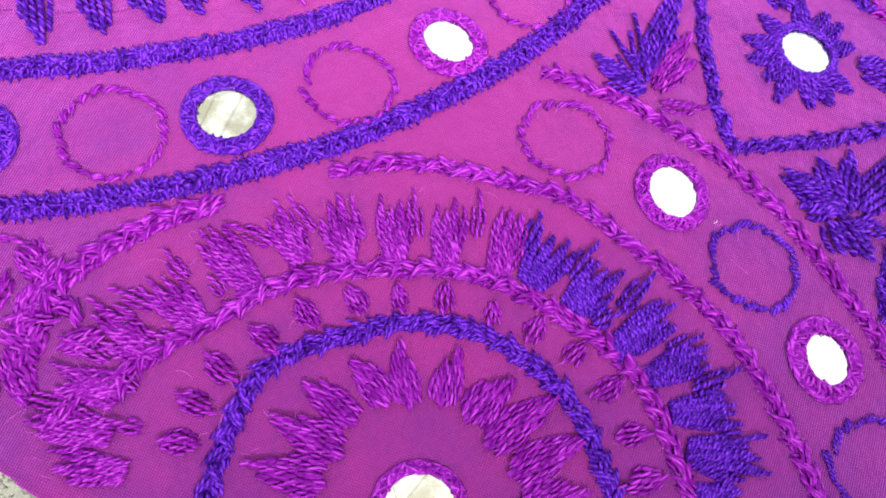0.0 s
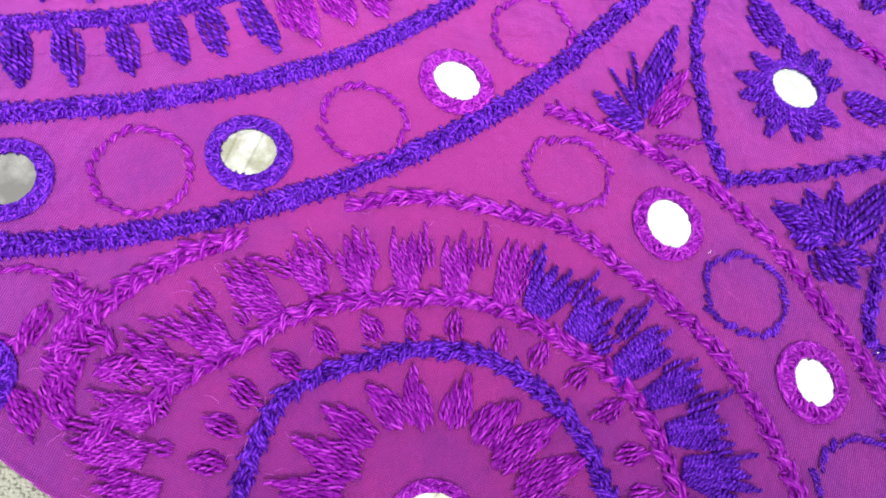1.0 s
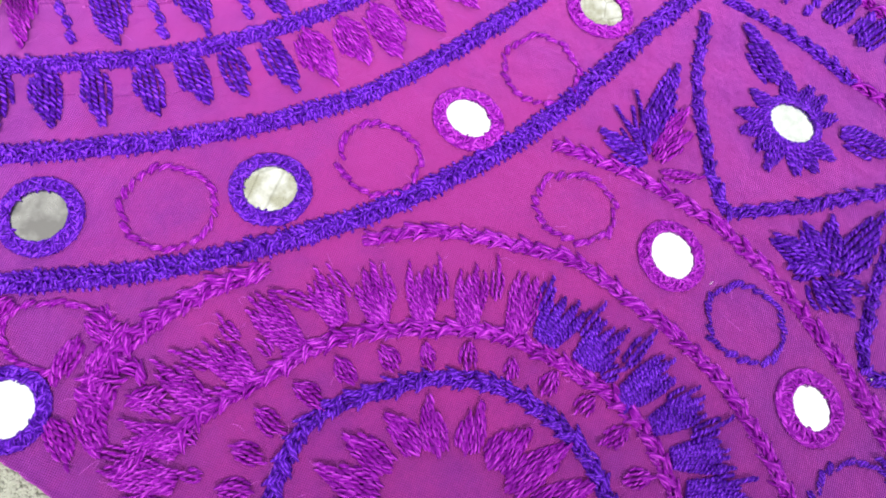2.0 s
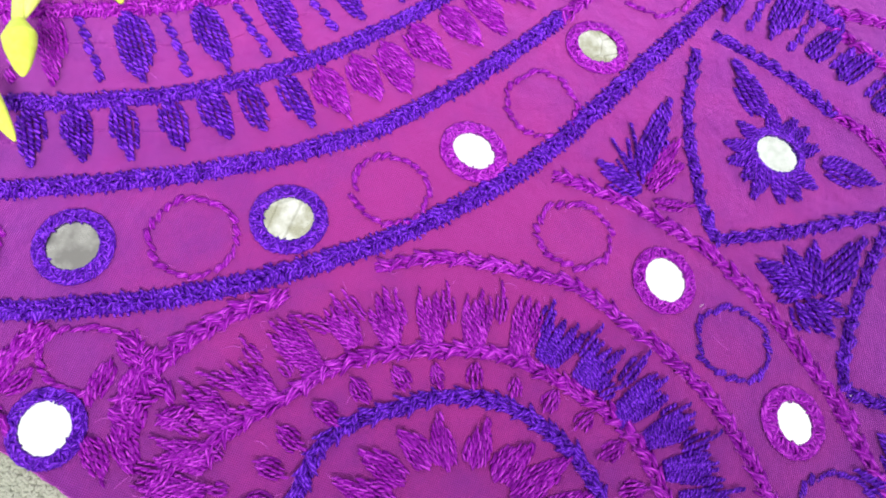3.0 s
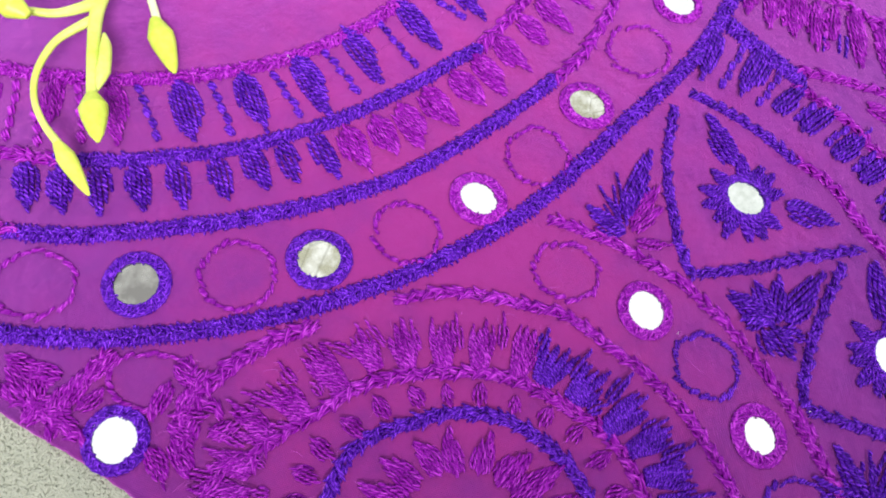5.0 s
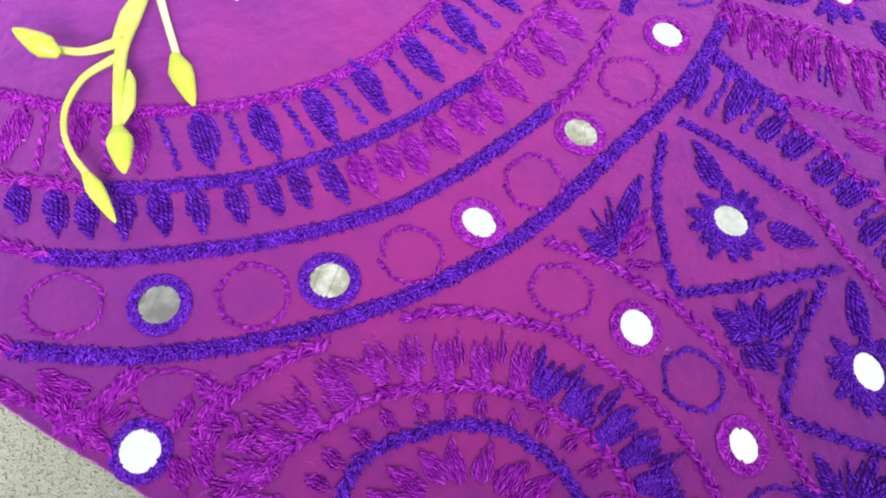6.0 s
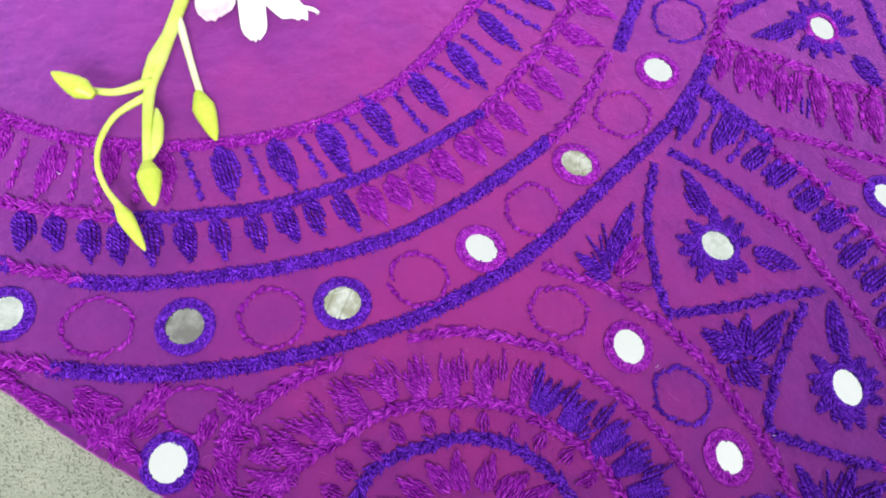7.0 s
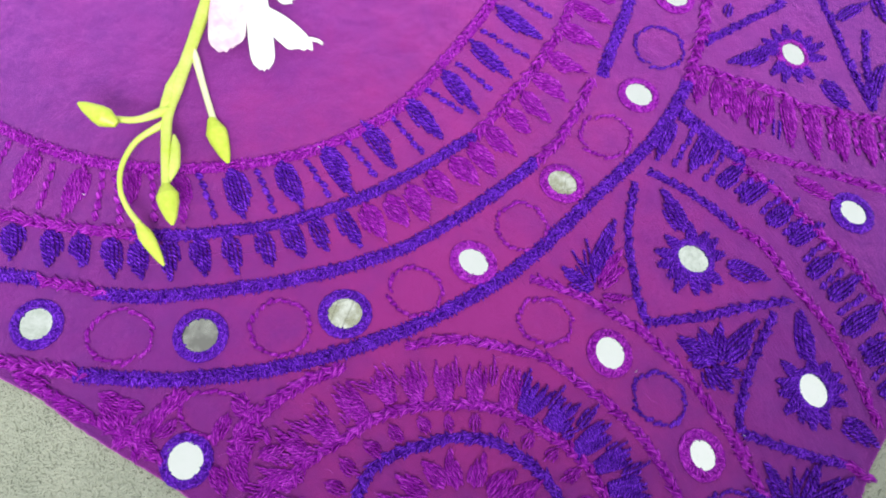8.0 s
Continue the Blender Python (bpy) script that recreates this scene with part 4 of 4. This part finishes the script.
# loose fibres and lint on the cloth
def lint():
    hairs = Yarn()
    for _ in range(40):
        p = Vector((rnd.uniform(-95, 120), rnd.uniform(-110, 60), 0))
        a = rnd.uniform(0, 6.3)
        hairs.stitch(p, p + Vector((math.cos(a), math.sin(a), 0)) * rnd.uniform(2.5, 7), 0.06, 0.5, 0.4, rnd.uniform(-1.4, 1.4))
    for p, d in FUZZ:
        if rnd.random() < 0.6:
            a = math.atan2(d.y, d.x) + rnd.gauss(0, 0.6)
            q = p + Vector((rnd.uniform(-0.8, 0.8), rnd.uniform(-0.8, 0.8), 0))
            hairs.stitch(q, q + Vector((math.cos(a), math.sin(a), 0)) * rnd.uniform(1.5, 3.6), 0.05, rnd.uniform(0.4, 0.9), rnd.uniform(0.3, 1.2), rnd.uniform(-0.9, 0.9))
    tagged(hairs.build("loose_fibre", FIBRE, cloth, "fine loose purple fibres"), kind="stuff")
    for c in ((-56.1, 46.7), (122.4, -77.6), (79.9, -52.2), (-154.0, 21.4)):
        speck = Yarn()
        for _ in range(4):
            p = Vector((c[0] + rnd.uniform(-0.3, 0.3), c[1] + rnd.uniform(-0.3, 0.3), 0))
            speck.stitch(p, p + Vector((rnd.uniform(-0.5, 0.5), rnd.uniform(-0.5, 0.5), 0)), 0.14, 0.2, 1.0)
        speck.build("lint_speck", PETALS, cloth, "tiny white speck of lint")


lint()

# ---- the artificial orchid sprig lying on the cloth ----
def taper(points, radii, name, mat, parent, flat=0.9, sides=10, label=""):
    """A smooth tapering body along a curve of (x, y, z) in mm, slightly flattened."""
    p = [Vector(q) for q in points]
    p = [p[0] * 2 - p[1], *p, p[-1] * 2 - p[-2]]
    r = [radii[0], *radii, radii[-1]]
    rings = []
    steps = 7
    for k in range(len(p) - 3):
        a, b, c, d = p[k:k + 4]
        for i in range(steps + (1 if k == len(p) - 4 else 0)):
            t = i / steps
            rings.append((0.5 * (2 * b + (c - a) * t + (2 * a - 5 * b + 4 * c - d) * t * t + (3 * b - a - 3 * c + d) * t ** 3), r[k + 1] + (r[k + 2] - r[k + 1]) * t))
    verts, faces = [], []
    for k, (c, rad) in enumerate(rings):
        d = (rings[min(k + 1, len(rings) - 1)][0] - rings[max(k - 1, 0)][0]).normalized()
        n = across(d).normalized()
        u = d.cross(n)
        for i in range(sides):
            a = 2 * math.pi * i / sides
            verts.append(tuple((c + n * rad * math.cos(a) + u * rad * flat * math.sin(a)) * MM))
    for k in range(len(rings) - 1):
        for i in range(sides):
            j = (i + 1) % sides
            faces.append((k * sides + i, k * sides + j, (k + 1) * sides + j, (k + 1) * sides + i))
    faces.append(tuple(reversed(range(sides))))
    faces.append(tuple((len(rings) - 1) * sides + i for i in range(sides)))
    return mesh_object(name, verts, faces, mat, parent, label)


def bud(a, b, width, parent, za, zb):
    """A pointed bud with a swollen shoulder, a crease and a small stalk collar."""
    pa, pb = Vector((*a, za)), Vector((*b, zb))
    shape = (0.34, 0.62, 1.0, 0.93, 0.70, 0.46, 0.14)
    pts = [pa.lerp(pb, s) for s in (0, 0.12, 0.31, 0.48, 0.68, 0.86, 1.0)]
    return taper(pts, [width / 2 * s for s in shape], "bud", BUD, parent, 0.75, 14, "lime-yellow pointed bud")


def orchid_petal(base, tip, width, z0, z1, parent, curl=0.0, cup=1.5, skew=0.0, full=0.62):
    """A thin cupped petal with a rounded, slightly ruffled rim; skew cuts its end aslant."""
    a, b = Vector((*base, z0)), Vector((*tip, z1))
    d = b - a
    n = across(d.normalized()).normalized()
    verts, faces, rows, cols = [], [], 18, 12
    for j in range(rows + 1):
        s = j / rows
        w = width * 0.5 * (0.35 + 0.65 * math.sin(math.pi * min(full, 0.08 + full * s)) ** 0.8) * (1 if s < 0.86 else math.sqrt(max(0.16, 1 - ((s - 0.86) / 0.15) ** 2)))
        for i in range(cols + 1):
            u = 2 * i / cols - 1
            q = a + d * (s + skew * u * s ** 3) + n * u * w + Vector((0, 0, cup * u * u + 1.6 * math.sin(math.pi * s) + 0.35 * math.sin(6 * s + 4 * u)))
            q += n * curl * s * s + d.normalized() * 0.5 * math.sin(7 * u + 2) * s ** 4
            verts.append(tuple(q * MM))
    for j in range(rows):
        for i in range(cols):
            o = j * (cols + 1) + i
            faces.append((o, o + 1, o + cols + 2, o + cols + 1))
    ob = mesh_object("petal", verts, faces, BLUSH if width > 17 else PETALS, parent, "white silk orchid petal")
    m = ob.modifiers.new("thickness", "SOLIDIFY")
    m.thickness = 0.0004
    return ob


def sprig():
    root = tagged(new("orchid_sprig"), "artificial white orchid sprig with lime-yellow stem and buds on the cloth", "artificial flower")
    stem = taper([(-107.6, 145.7, 3.0), (-111.5, 118.3, 4.5), (-114.7, 92.9, 7.5), (-117.4, 68.4, 11.5), (-118.9, 53.3, 13.5), (-116.8, 36.0, 16.5), (-113.8, 16.1, 18.5)], [3.6, 3.2, 2.8, 2.9, 2.4, 2.1, 1.7], "stem", STEM, root)
    taper([(-118.0, 80.5, 10.5), (-119.6, 67.8, 12.5), (-120.1, 60.0, 14.0), (-122.7, 52.7, 14.5)], [0.6, 2.5, 2.4, 0.5], "leaf_sheath", STEM, root)
    taper([(-114.6, 43.1, 15.5), (-113.0, 37.4, 16.5), (-112.1, 27.9, 17.5), (-113.4, 20.3, 17.5)], [0.6, 2.0, 2.4, 0.6], "leaf_sheath", STEM, root)
    taper([(-115.1, 92.3, 7.5), (-112.3, 85.8, 8.0), (-107.7, 71.6, 4.5), (-101.9, 55.5, 3.0)], [1.6, 1.8, 1.5, 1.5], "stalk", CREAM, root, label="pale cream stalk")
    taper([(-118.8, 56.4, 13.5), (-129.3, 48.8, 17.5), (-138.4, 47.1, 20.5)], [2.2, 1.5, 1.4], "stalk", STEM, root)
    taper([(-118.2, 50.4, 14.0), (-122.3, 46.9, 14.5), (-130.3, 39.7, 14.5), (-134.3, 28.7, 14.5), (-133.6, 18.6, 14.5), (-129.9, 10.4, 13.5), (-124.5, 3.8, 13.5)], [1.6, 1.6, 1.3, 1.15, 1.1, 1.15, 1.4], "stalk", STEM, root)
    bud((-134.5, 42.4), (-150.2, 50.5), 8.8, root, 25.0, 27.0)
    bud((-103.6, 58.0), (-94.2, 36.6), 9.4, root, 3.6, 3.0)
    bud((-114.3, 19.3), (-107.7, 0.0), 9.2, root, 18.5, 23.5)
    bud((-125.3, 4.7), (-112.6, -13.6), 6.2, root, 13.5, 12.5)
    blossom = tagged(new("blossom"), "white orchid blossom tinged pale pink at its throat")
    blossom.parent = root
    orchid_petal((-101.0, 141.0), (-99.6, 92.6), 17.5, 7, 4, blossom, 0, 1.5, -0.03)
    orchid_petal((-89.5, 131.0), (-82.0, 83.4), 11.5, 8, 3.5, blossom, 0, 1.2)
    orchid_petal((-87.0, 113.0), (-64.8, 95.0), 12.0, 8, 3.5, blossom, 0, 0.6, 0.1)
    orchid_petal((-66.0, 100.2), (-56.8, 98.2), 1.8, 5, 4, blossom, 0, 0.2)
    orchid_petal((-88.0, 133.0), (-72.0, 119.6), 10.0, 9, 5, blossom, 0, 1.0)
    return root


sprig()
